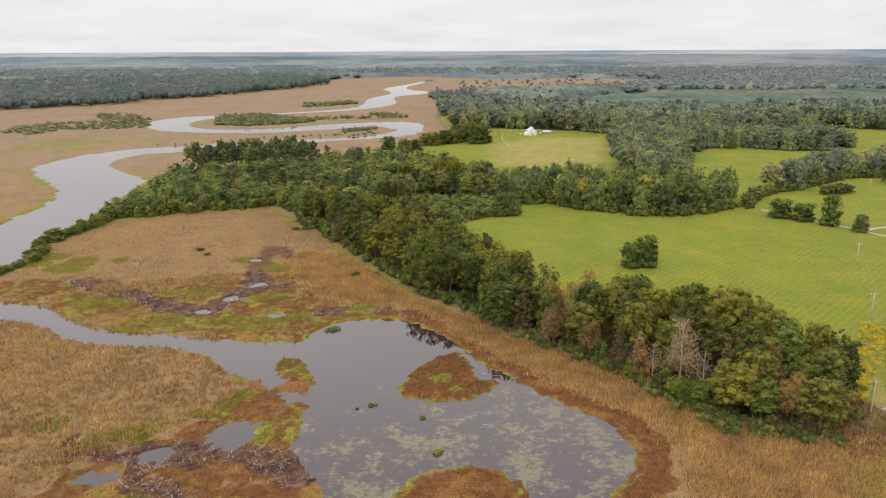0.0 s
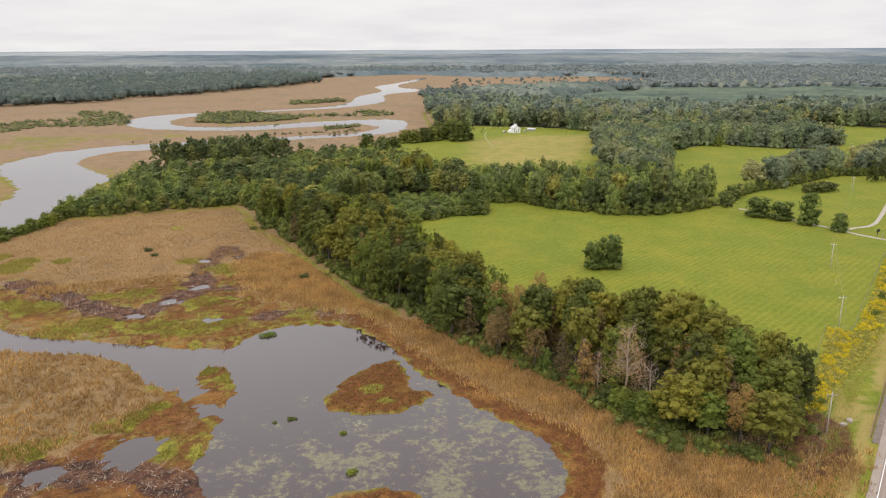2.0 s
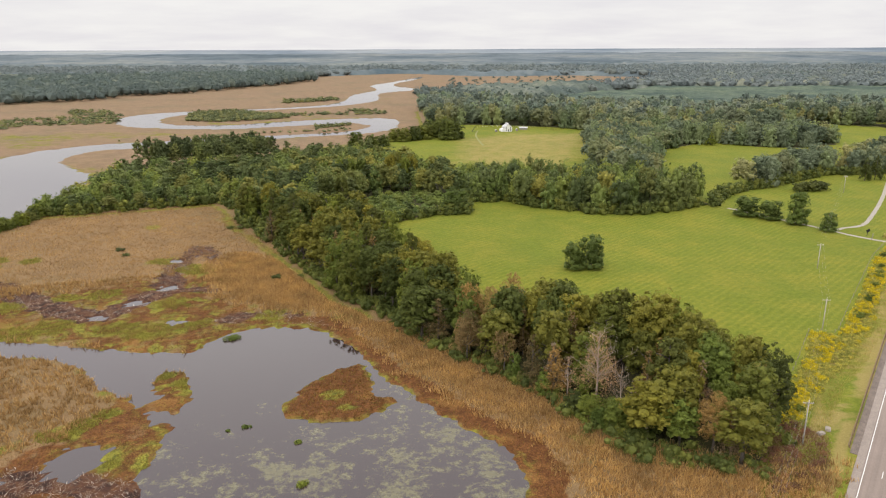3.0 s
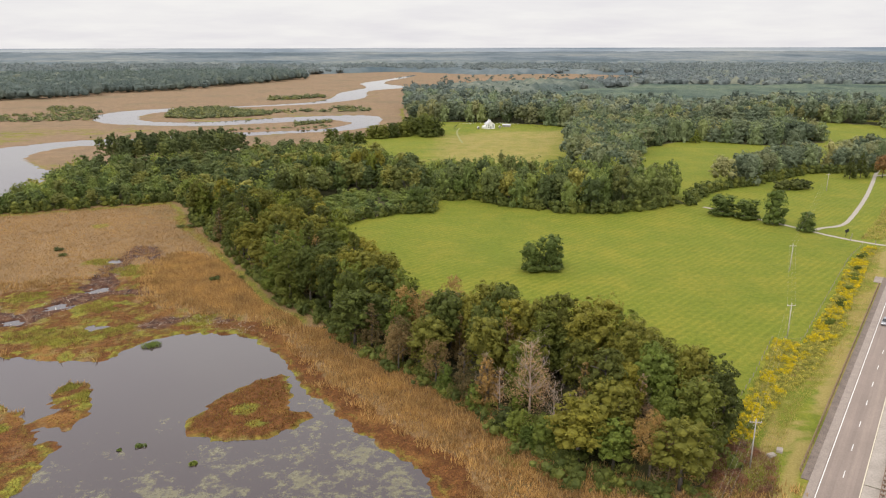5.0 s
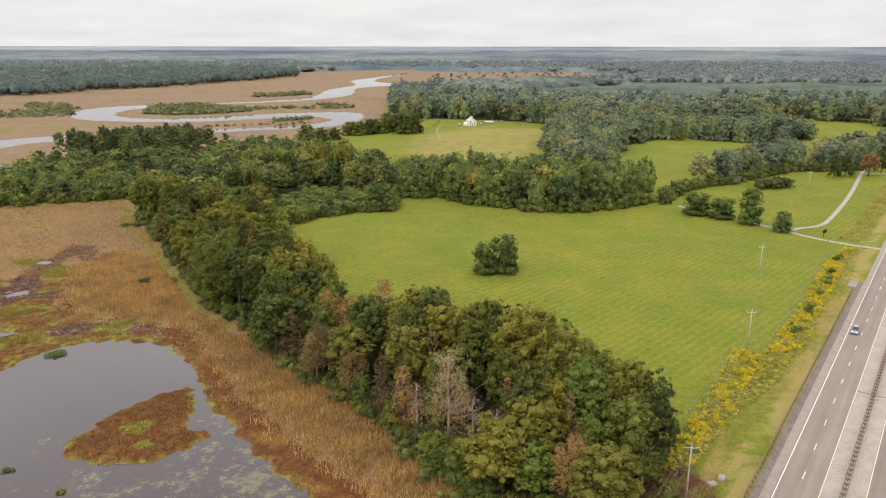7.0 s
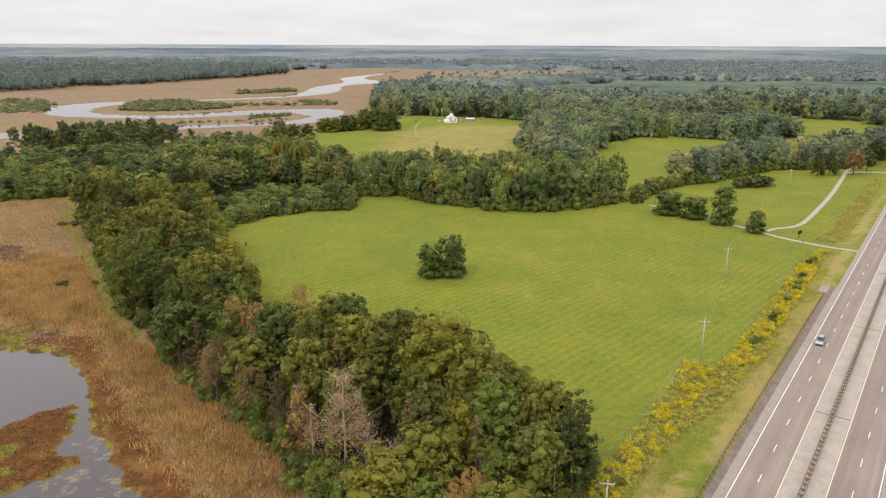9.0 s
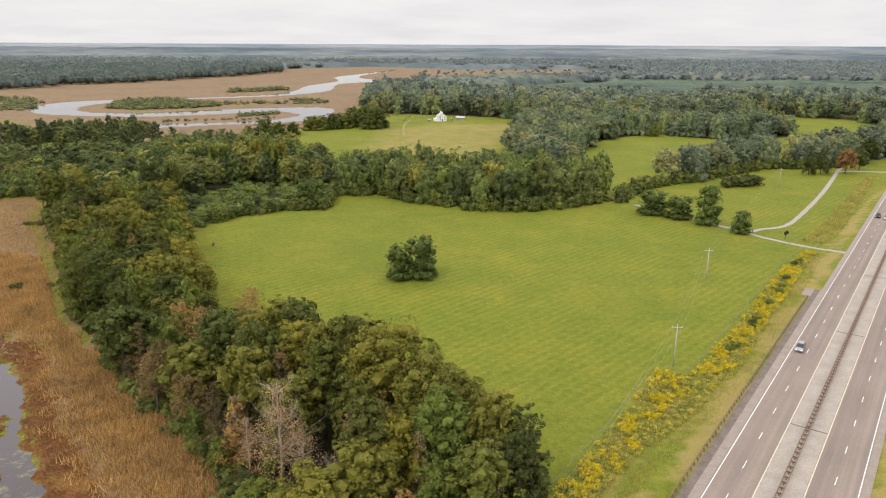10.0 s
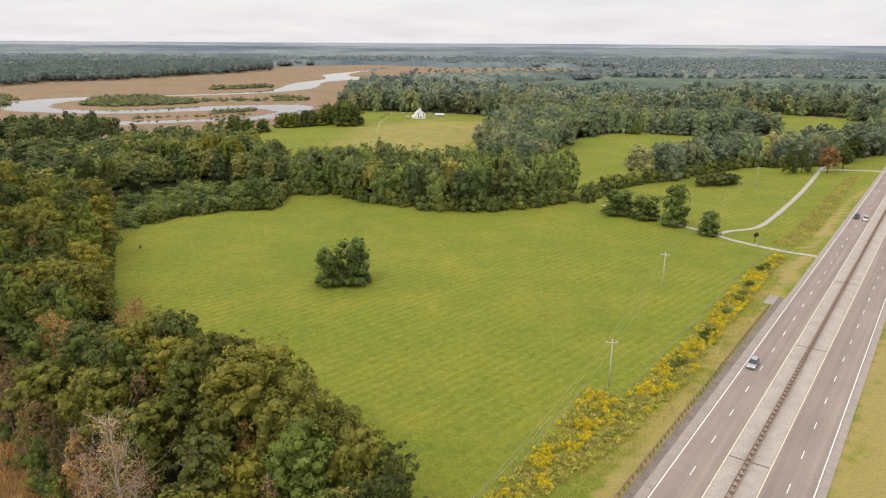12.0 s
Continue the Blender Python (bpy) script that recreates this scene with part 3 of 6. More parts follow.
green_m = np.clip((0.1 * shore * river_side + 0.22 * shore * (1 - 0.6 * smooth(GY, 520, 640)) + 0.34 * smooth(depth, -40, -3) * river_side + 0.47 * mess - 0.26 * south + 0.5 * ring * smooth(ripple(GX, GY, 21, 24), -0.1, 0.6) + 0.22 * smooth(ripple(GX, GY, 34, 15), 0.2, 0.9)
                   + 0.06 + 0.3 * smooth(up, -14, -2) + 0.45 * smooth(up, -7, -2) * smooth(GY, 240, 270) + 0.3 * smooth(ripple(GX, GY * 2, 90, 18), 0.1, 0.8) * smooth(GY, 430, 560) + 0.16 * smooth(outline_distance(LOOP_BAR, GX, GY), -10, 10)
                   + 0.42 * smooth(outline_distance(BRUSH_WEST, GX, GY), -10, 30)) * low * (1 - 0.5 * rim) + np.maximum(isl, rim) * (0.55 * fringe + 0.16) + 0.85 * sedge_core * low, 0, 1)
mud_m = np.clip(0.95 * mud_core * (1 - 0.6 * sedge_core) + mess * (0.2 - 0.5 * np.abs(mid + 0.08)) + 0.08 * shore * (1 - smooth(GY, 400, 600)), 0, 1) * low * (1 - 0.8 * rim)
grass_m = np.zeros(GX.shape)
for f in (MAIN_FIELD, HOUSE_FIELD, FIELD_EAST, FIELD_TRACK, FIELD_FAR, VERGE):
    grass_m = np.maximum(grass_m, smooth(outline_distance(f, GX, GY), -3, 3))
dry_m = 0.62 * smooth(outline_distance([(45, 560), (55, 700), (110, 745), (190, 740), (170, 650), (120, 520)], GX, GY), -45, 25)
ro = (GX - ROAD_P[0]) * ROAD_N[0] + (GY - ROAD_P[1]) * ROAD_N[1]
rs = (GX - ROAD_P[0]) * ROAD_U[0] + (GY - ROAD_P[1]) * ROAD_U[1]
streak = ripple(rs * 0.12, ro, 5, 23)
verge_m = smooth(outline_distance(VERGE, GX, GY), 0, 3)
dry_m = np.maximum(dry_m, verge_m * np.clip(0.38 + 0.5 * streak + 0.45 * np.exp(-((ro + 5.2) / 1.6) ** 2) + 0.5 * smooth(ro, 22, 24), 0, 1))
litter_m = np.zeros(GX.shape)
for f in (BELT, WOOD_WEST, SCRUB, BAND_NORTH, BAND_TRACK, BAND_HOUSE, BAND_FAR, BAND_EAST, NORTH_FRONT):
    litter_m = np.maximum(litter_m, smooth(outline_distance(f, GX, GY), 0, 5))
litter_m = np.maximum(litter_m, smooth(up, 5, 20) * smooth(GY, 815, 840))
grass_m = np.maximum(grass_m, smooth(up, 2, 8) * (1 - litter_m))
Z = heights(GX, GY)


def terrain(X, Y):
    """The ground's height at places, read off its own grid."""
    X, Y = np.asarray(X, float), np.asarray(Y, float)
    i, j = np.clip(np.searchsorted(xs, X) - 1, 0, len(xs) - 2), np.clip(np.searchsorted(ys, Y) - 1, 0, len(ys) - 2)
    a, b = np.clip((X - xs[i]) / (xs[i + 1] - xs[i]), 0, 1), np.clip((Y - ys[j]) / (ys[j + 1] - ys[j]), 0, 1)
    return (Z[j, i] * (1 - a) + Z[j, i + 1] * a) * (1 - b) + (Z[j + 1, i] * (1 - a) + Z[j + 1, i + 1] * a) * b


def land(x, y):
    return float(terrain(np.array([x]), np.array([y]))[0])


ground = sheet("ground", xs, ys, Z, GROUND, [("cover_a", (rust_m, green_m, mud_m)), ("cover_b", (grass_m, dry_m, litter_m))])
tagged(ground, "flat brown tidal marsh and bright green mown fields", "ground", kind="structure")

wx, wy = steps((-460, -200, 20), (-200, 140, 3), (140, 160, 20)), steps((60, 120, 10), (120, 300, 3), (300, 2200, 40))
WX, WY = np.meshgrid(wx, wy)
alg_m = 0.25 + 0.75 * smooth(WX * 0.55 - WY + 185, -30, 35) * smooth(outline_distance(POND, WX, WY), -2, 2)
pd = outline_distance(POND, WX, WY)
alg_m = np.where(pd > -2, np.maximum(alg_m, 0.9 * (1 - smooth(pd, 0.5, 4.5)) * smooth(WX * 0.5 - WY + 215, 0, 40)), 0.1)
water = sheet("water", wx, wy, np.zeros(WX.shape), WATER, [("algae", (alg_m,))])
tagged(water, "still dark pond and river water reflecting the grey sky", "water", kind="structure")


# ---- mesh helpers ----
def mesh_of(name, verts, faces, material, flat_shade=True):
    me = bpy.data.meshes.new(name)
    me.from_pydata([tuple(v) for v in verts], [], [tuple(f) for f in faces])
    me.materials.append(material)
    if not flat_shade:
        me.polygons.foreach_set("use_smooth", np.ones(len(me.polygons), bool))
    return me


def triangles(name, verts, material, tones=None):
    """A mesh of loose triangles from an array of corners."""
    verts = np.asarray(verts, np.float32).reshape(-1, 3)
    me = bpy.data.meshes.new(name)
    me.vertices.add(len(verts))
    me.vertices.foreach_set("co", verts.ravel())
    me.loops.add(len(verts))
    me.loops.foreach_set("vertex_index", np.arange(len(verts)))
    me.polygons.add(len(verts) // 3)
    me.polygons.foreach_set("loop_start", np.arange(0, len(verts), 3))
    me.update(calc_edges=True)
    if tones is not None:
        full = np.ones((len(verts), 4), np.float32)
        full[:, :3] = np.asarray(tones, np.float32)[:, None]
        me.attributes.new("tone", "FLOAT_COLOR", "POINT").data.foreach_set("color", full.ravel())
    me.materials.append(material)
    return me


def part(name, me, parent, label=""):
    ob = new(name, me)
    ob.parent = parent
    if label:
        ob["label"] = label
    return ob


def tube(points, radii, sides=6):
    """Verts and faces of a tapered tube along points."""
    pts = [Vector(p) for p in points]
    verts, faces = [], []
    for k, p in enumerate(pts):
        d = (pts[min(k + 1, len(pts) - 1)] - pts[max(k - 1, 0)]).normalized()
        a = d.orthogonal().normalized()
        b = d.cross(a)
        for s in range(sides):
            t = 2 * math.pi * s / sides
            verts.append(p + radii[k] * (math.cos(t) * a + math.sin(t) * b))
    for k in range(len(pts) - 1):
        for s in range(sides):
            i, j = k * sides + s, k * sides + (s + 1) % sides
            faces.append((i, j, j + sides, i + sides))
    faces.append(tuple(range(sides))[::-1])
    faces.append(tuple(range((len(pts) - 1) * sides, len(pts) * sides)))
    return verts, faces


def join(pieces):
    verts, faces = [], []
    for v, f in pieces:
        o = len(verts)
        verts += list(v)
        faces += [tuple(i + o for i in q) for q in f]
    return verts, faces


def block(x0, x1, y0, y1, z0, z1, bevel=0.0):
    """A box, with its upright edges cut where bevel is given."""
    if not bevel:
        v = [(x, y, z) for z in (z0, z1) for x, y in ((x0, y0), (x1, y0), (x1, y1), (x0, y1))]
        return v, [(3, 2, 1, 0), (4, 5, 6, 7), (0, 1, 5, 4), (1, 2, 6, 5), (2, 3, 7, 6), (3, 0, 4, 7)]
    b = bevel
    ring = [(x0 + b, y0), (x1 - b, y0), (x1, y0 + b), (x1, y1 - b), (x1 - b, y1), (x0 + b, y1), (x0, y1 - b), (x0, y0 + b)]
    v = [(x, y, z) for z in (z0, z1) for x, y in ring]
    return v, [tuple(range(8))[::-1], tuple(range(8, 16))] + [(k, (k + 1) % 8, (k + 1) % 8 + 8, k + 8) for k in range(8)]


ICO_V = np.array([(0, 0, 1)] + [(0.894 * math.cos(a), 0.894 * math.sin(a), 0.447) for a in np.arange(5) * 1.2566] + [(0.894 * math.cos(a), 0.894 * math.sin(a), -0.447) for a in np.arange(5) * 1.2566 + 0.6283] + [(0, 0, -1)])
ICO_F = [(0, k + 1, (k + 1) % 5 + 1) for k in range(5)] + [(k + 1, k + 6, (k + 1) % 5 + 1) for k in range(5)] + [((k + 1) % 5 + 1, k + 6, (k + 1) % 5 + 6) for k in range(5)] + [(11, (k + 1) % 5 + 6, k + 6) for k in range(5)]


def foliage(rng, lobes, count, size, core=0.78, hearts=60, sprays=0, tumble=0.42):
    """Triangles of leaves over rounded lobes (x, y, z, radius, flatness), gathered in sprays, with a dense heart in each lobe."""
    L = np.array(lobes, float)
    n0 = max(8, count // sprays) if sprays else count
    pick = rng.choice(len(L), n0, p=L[:, 3] ** 2 / np.sum(L[:, 3] ** 2))
    d = rng.normal(size=(n0, 3))
    d[:, 2] = d[:, 2] * 0.9 + 0.25
    d /= np.linalg.norm(d, axis=1, keepdims=True)
    squash = np.stack([np.ones(n0), np.ones(n0), L[pick, 4]], 1)
    if sprays:
        # small rounded clumps on each lobe, their leaves in a shell that faces out and up
        c0 = L[pick, :3] + d * L[pick, 3][:, None] * rng.uniform(0.68, 0.98, (n0, 1)) * squash
        own = np.r_[np.arange(n0), rng.randint(0, n0, count - n0)]
        clump = (L[pick, 3] * rng.uniform(0.26, 0.46, n0))[own][:, None]
        e = rng.normal(size=(count, 3)) + d[own] * 0.9 + (0, 0, 0.45)
        e /= np.linalg.norm(e, axis=1, keepdims=True)
        c0 = c0[own] + e * clump * rng.uniform(0.72, 1.25, (count, 1))
        d = e * 0.85 + d[own] * 0.3 + (0, 0, 0.15)
    else:
        c0 = L[pick, :3] + d * L[pick, 3][:, None] * rng.uniform(0.72, 1.22, (n0, 1)) * squash
    nrm = d * np.array((1, 1, 1.15)) + rng.normal(scale=tumble, size=(count, 3))
    nrm /= np.linalg.norm(nrm, axis=1, keepdims=True)
    tan = np.cross(nrm, rng.normal(size=(count, 3)))
    tan /= np.linalg.norm(tan, axis=1, keepdims=True) + 1e-9
    bit = np.cross(nrm, tan)
    s = size * rng.uniform(0.6, 1.35, (count, 1))
    tri = np.stack([c0 + tan * s, c0 - tan * s * 0.55 + bit * s * 0.8, c0 - tan * s * 0.55 - bit * s * 0.8], 1)
    out = [tri.reshape(-1, 3)]
    if core:
        for x, y, z, rad, fl in L[np.argsort(-L[:, 3])[: hearts]]:
            v = ICO_V * (rad * core) * rng.uniform(0.8, 1.1, (12, 1)) * np.array((1, 1, fl)) + (x, y, z)
            out.append(v[np.array(ICO_F)].reshape(-1, 3))
    return np.concatenate(out)


def crown_lobes(rng, shape, h, r):
    """Rounded lobes that make up a crown of height h and radius r: place, radius, flatness."""
    lobes = []
    lean = rng.uniform(-0.12, 0.12, 2) * r
    if shape == "dome":
        b, n = 0.14, 38
        for k in range(n):
            e, a = 1 - 1.75 * (k + 0.5) / n + rng.uniform(-0.06, 0.06), k * 2.4 + rng.uniform(-0.4, 0.4)
            q = math.sqrt(max(0, 1 - min(1, abs(e)) ** 2)) * rng.uniform(0.64, 0.8)
            lobes.append((r * q * math.cos(a), r * q * math.sin(a), h * ((1 + b) / 2 + (1 - b) / 2 * 0.8 * e * rng.uniform(0.94, 1.06)), r * rng.uniform(0.22, 0.36), 0.9))
        lobes += [(0, 0, h * 0.55, r * 0.62, 1.25), (r * 0.15, 0, h * 0.7, r * 0.5, 1.1)]
    elif shape == "tall":
        n, b = 32, 0.06
        for k in range(n):
            f = (k + rng.uniform(0.1, 0.9)) / n
            q = r * (0.8 - 0.72 * abs(f - 0.35) ** 1.4) * rng.uniform(0.72, 1.0)
            a = k * 2.4 + rng.uniform(-0.5, 0.5)
            lobes.append((q * math.cos(a) + lean[0] * f, q * math.sin(a) + lean[1] * f, h * (b + (0.93 - b) * f), r * rng.uniform(0.24, 0.38) * (1.1 - 0.4 * f), 1.0))
        lobes += [(0, 0, h * 0.4, r * 0.56, 1.8), (0, 0, h * 0.68, r * 0.42, 1.6)]
    elif shape == "cone":
        n, b = 32, 0.12
        for k in range(n):
            f = (k + rng.uniform(0.1, 0.9)) / n
            q = r * (1.02 - f) ** 0.85 * rng.uniform(0.4, 1.0)
            a = k * 2.4 + rng.uniform(-0.6, 0.6)
            lobes.append((q * math.cos(a), q * math.sin(a), h * (b + (0.97 - b) * f), r * (0.38 - 0.2 * f) * rng.uniform(0.7, 1.2), 0.85))
    elif shape == "bush":
        n = 36
        for k in range(n):
            a, f = k * 2.4 + rng.uniform(-0.3, 0.3), (k + rng.uniform(0.1, 0.9)) / n
            q = r * 0.74 * math.sqrt(max(0.02, 1 - (max(0.0, f - 0.3) / 0.74) ** 3.4)) * rng.uniform(0.82, 1.06)
            lobes.append((q * math.cos(a), q * math.sin(a), h * (0.09 + 0.8 * f), r * rng.uniform(0.23, 0.34), 1.15))
        lobes += [(0.66 * r * math.cos(a), 0.66 * r * math.sin(a), h * 0.12, r * 0.36, 0.9) for a in np.arange(6) * 1.047]
        lobes += [(0, 0, h * 0.36, r * 0.66, 1.4), (0, 0, h * 0.62, r * 0.58, 1.3)]
    elif shape == "high":
        n, b = 22, 0.55
        for k in range(n):
            f = (k + rng.uniform(0.1, 0.9)) / n
            q = r * (0.85 - 0.5 * abs(f - 0.4)) * rng.uniform(0.3, 1.0)
            a = k * 2.4 + rng.uniform(-0.6, 0.6)
            lobes.append((q * math.cos(a), q * math.sin(a), h * (b + (0.97 - b) * f), r * rng.uniform(0.2, 0.38), 0.9))
    elif shape == "pine":
        n, b = 26, 0.4
        for k in range(n):
            f = (k + rng.uniform(0.1, 0.9)) / n
            q = r * (1.05 - 0.75 * f) * rng.uniform(0.35, 1.0)
            a = k * 2.4 + rng.uniform(-0.6, 0.6)
            lobes.append((q * math.cos(a), q * math.sin(a), h * (b + (0.97 - b) * f), r * rng.uniform(0.17, 0.32), 0.55))
    else:
        for k in range(rng.randint(10, 14)):
            a, q = rng.uniform(0, 6.283), r * rng.uniform(0.2, 0.72)
            lobes.append((q * math.cos(a), q * math.sin(a), h * rng.uniform(0.25, 0.75), r * rng.uniform(0.26, 0.45), 0.75 * h / (1.4 * r)))
    return lobes


def trunk_pieces(rng, h, r, shape):
    top = {"pine": 0.9, "cone": 0.9, "high": 0.85, "tall": 0.75, "dome": 0.6}.get(shape, 0.4)
    base = max(0.1, 0.019 * h)
    bend = [(rng.uniform(-0.02, 0.02) * h * f, rng.uniform(-0.02, 0.02) * h * f, h * top * f) for f in (0, 0.25, 0.6, 1.0)]
    bend[0] = (0, 0, -0.4)
    pieces = [tube(bend, [base * 1.35, base, base * 0.7, base * 0.3], 6)]
    for k in range(5):
        f = rng.uniform(0.35, 0.85)
        a, p = rng.uniform(0, 6.283), Vector(bend[1]).lerp(Vector(bend[3]), f)
        q = r * rng.uniform(0.45, 0.75)
        tip = p + Vector((q * math.cos(a), q * math.sin(a), q * rng.uniform(0.3, 0.8)))
        pieces.append(tube([p, p.lerp(tip, 0.5) + Vector((0, 0, 0.06 * q)), tip], [base * 0.5, base * 0.32, base * 0.12], 5))
    return pieces


LABELS = {
    "oak": ("broad dark green oak tree with a dense rounded crown", "tree"), "gum": ("fresh green broadleaf tree with a lobed crown", "tree"),
    "olive": ("olive green broadleaf tree turning yellow for autumn", "tree"), "rust": ("swamp cypress with thin rusty brown autumn foliage", "tree"),
    "pine": ("tall dark green pine with a layered open crown", "pine tree"), "lime": ("slim tree with bright yellow-green leaves", "tree"),
    "orange": ("roadside tree with orange and green autumn leaves", "tree"), "shrub": ("low dense green shrub in rough grass", "shrub"),
}
PROTO = {}
SHAPES = {"oak": "dome", "gum": "tall", "olive": "dome", "rust": "cone", "pine": "pine", "lime": "tall", "orange": "dome", "shrub": "shrub"}


def crown_array(kind, shape, detail, v):
    """Leaf triangles of a model tree, and its height and crown radius."""
    pr = np.random.RandomState(sum(ord(ch) for ch in kind + shape + detail) * 7 + v)
    h0, r0 = (3.0, 2.4) if shape == "shrub" else {"mid": (17.0, 6.8), "far": (18.0, 7.8), "distant": (19.0, 8.2)}.get(detail, (20.0, 5.6))
    lobes = crown_lobes(pr, shape, h0, r0)
    count, size = {"close": (11000, 0.2), "near": (4000, 0.31), "mid": (2100, 0.42), "wood": (880, 0.62), "far": (720, 0.92), "distant": (230, 1.5)}[detail]
    if shape == "shrub":
        count, size = count // 3, size * 0.6
    if kind == "rust":
        count, size = int(count * 1.25), size * 0.7
    core = 0.0 if kind == "rust" else 0.82 if shape == "bush" else {"close": 0.6, "near": 0.7, "mid": 0.76, "wood": 0.8, "far": 0.82, "distant": 0.84}[detail]
    hearts = {"close": 26, "near": 22, "mid": 16, "wood": 12, "far": 9, "distant": 6}[detail]
    sprays = {"close": 32, "near": 16, "mid": 11, "wood": 7, "far": 6, "distant": 4}[detail]
    return foliage(pr, lobes, count, size, core, hearts, sprays, 0.4), h0, r0, pr


def tree(kind, x, y, h, r, rng, detail="near", variants=3, shape=None, group="woodland trees", label="", leaves=LEAF):
    """One tree or shrub with its trunk and crown; alike ones share their meshes."""
    shape = shape or SHAPES[kind]
    v = rng.randint(variants)
    key = (kind, shape, detail, v)
    store = (leaves[kind].name, shape, detail, v)
    turn, z = rng.uniform(0, 360), land(x, y)
    if store not in PROTO:
        tri, h0, r0, pr = crown_array(*key)
        v0, f0 = join(trunk_pieces(pr, h0, r0, shape))
        PROTO[store] = (triangles(kind + "_crown", tri, leaves[kind]), mesh_of(kind + "_trunk", v0, f0, PALE_BARK if shape == "high" else BARK, False), h0, r0)
    crown, trunk, h0, r0 = PROTO[store]
    ob = new({"shrub": "shrub", "pine": "pine_tree"}.get(kind, "tree"))
    ob.matrix_basis = pose(x, y, z - 0.1, 0, 0, turn) @ Matrix.Diagonal((r / r0, r / r0, h / h0, 1))
    tagged(ob, label or LABELS[kind][0], LABELS[kind][1], group)
    part("trunk", trunk, ob)
    part("crown", crown, ob)
    return ob


def joined(name, pieces, material, seed=0):
    """One mesh of many plants, each with a tone of its own."""
    r = np.random.RandomState(seed)
    return triangles(name, np.concatenate(pieces), material, np.concatenate([np.full(len(p), r.rand()) for p in pieces]))


def scatter(points, spacing, rng, jitter=0.42):
    p = np.asarray(points, float)
    out = []
    for j, yy in enumerate(np.arange(p[:, 1].min(), p[:, 1].max(), spacing * 0.87)):
        for xx in np.arange(p[:, 0].min() + (j % 2) * spacing / 2, p[:, 0].max(), spacing):
            out.append((xx + rng.uniform(-jitter, jitter) * spacing, yy + rng.uniform(-jitter, jitter) * spacing))
    out = np.array(out)
    return out[outline_distance(p, out[:, 0], out[:, 1]) > 0]


# ---- woods ----
rng = np.random.RandomState(7)
def sizes(kind, h, r):
    hh, rr = rng.uniform(*h), rng.uniform(*r)
    if kind == "rust":
        return hh * 0.85, rr * 0.72
    if kind == "lime":
        return hh * 0.6, rr * 0.6
    if kind in ("gum", "pine"):
        return hh * 1.05, rr * 0.88
    return hh, rr


def chooser(kinds):
    names, weights = zip(*kinds)
    w0 = np.array(weights, float) / sum(weights)
    return lambda: names[rng.choice(len(names), p=w0)]


def grove(points, spacing, kinds, h, r, detail, group, clear=(), low=0.0, leaves=LEAF, variants=3):
    """Trees of several kinds over an outline, each a thing; h and r are ranges of height and crown radius."""
    pick = chooser(kinds)
    for x, y in scatter(points, spacing, rng):
        kind = pick()
        if all((x - a) ** 2 + (y - b) ** 2 > c * c for a, b, c in clear):
            tree(kind, float(x), float(y), *sizes(kind, h, r), rng, detail, variants, "bush" if rng.rand() < low and kind not in ("pine", "shrub") else None, group, "", leaves)


def joined_grove(name, points, spacing, kinds, h, r, detail, label, low=0.0, leaves=LEAF_NORTH_HAZE):
    """The same, too many to count: one mesh, with the leaf colours of each kind."""
    pick = chooser(kinds)
    tris, slots, order = [], [], list(leaves)
    pts = scatter(points, spacing, rng)
    for (x, y), z in zip(pts, terrain(pts[:, 0], pts[:, 1])):
        kind = pick()
        key = (kind, "bush" if rng.rand() < low and kind != "pine" else SHAPES[kind], detail, int(rng.randint(4)))
        if key not in ARRAYS:
            ARRAYS[key] = crown_array(*key)[:3]
        tri, h0, r0 = ARRAYS[key]
        hh, rr = sizes(kind, h, r)
        a, k = rng.uniform(0, 6.283), rr / r0
        q = np.stack([(tri[:, 0] * math.cos(a) - tri[:, 1] * math.sin(a)) * k + x, (tri[:, 0] * math.sin(a) + tri[:, 1] * math.cos(a)) * k + y, tri[:, 2] * hh / h0 + z - 0.2], 1)
        tris.append(q)
        slots.append(np.full(len(q) // 3, order.index(kind)))
    me = joined(name, tris, leaves[order[0]], len(tris))
    for k in order[1:]:
        me.materials.append(leaves[k])
    me.polygons.foreach_set("material_index", np.concatenate(slots).astype(np.int32))
    return tagged(new(name, me), label, "woods", kind="stuff")


ARRAYS = {}
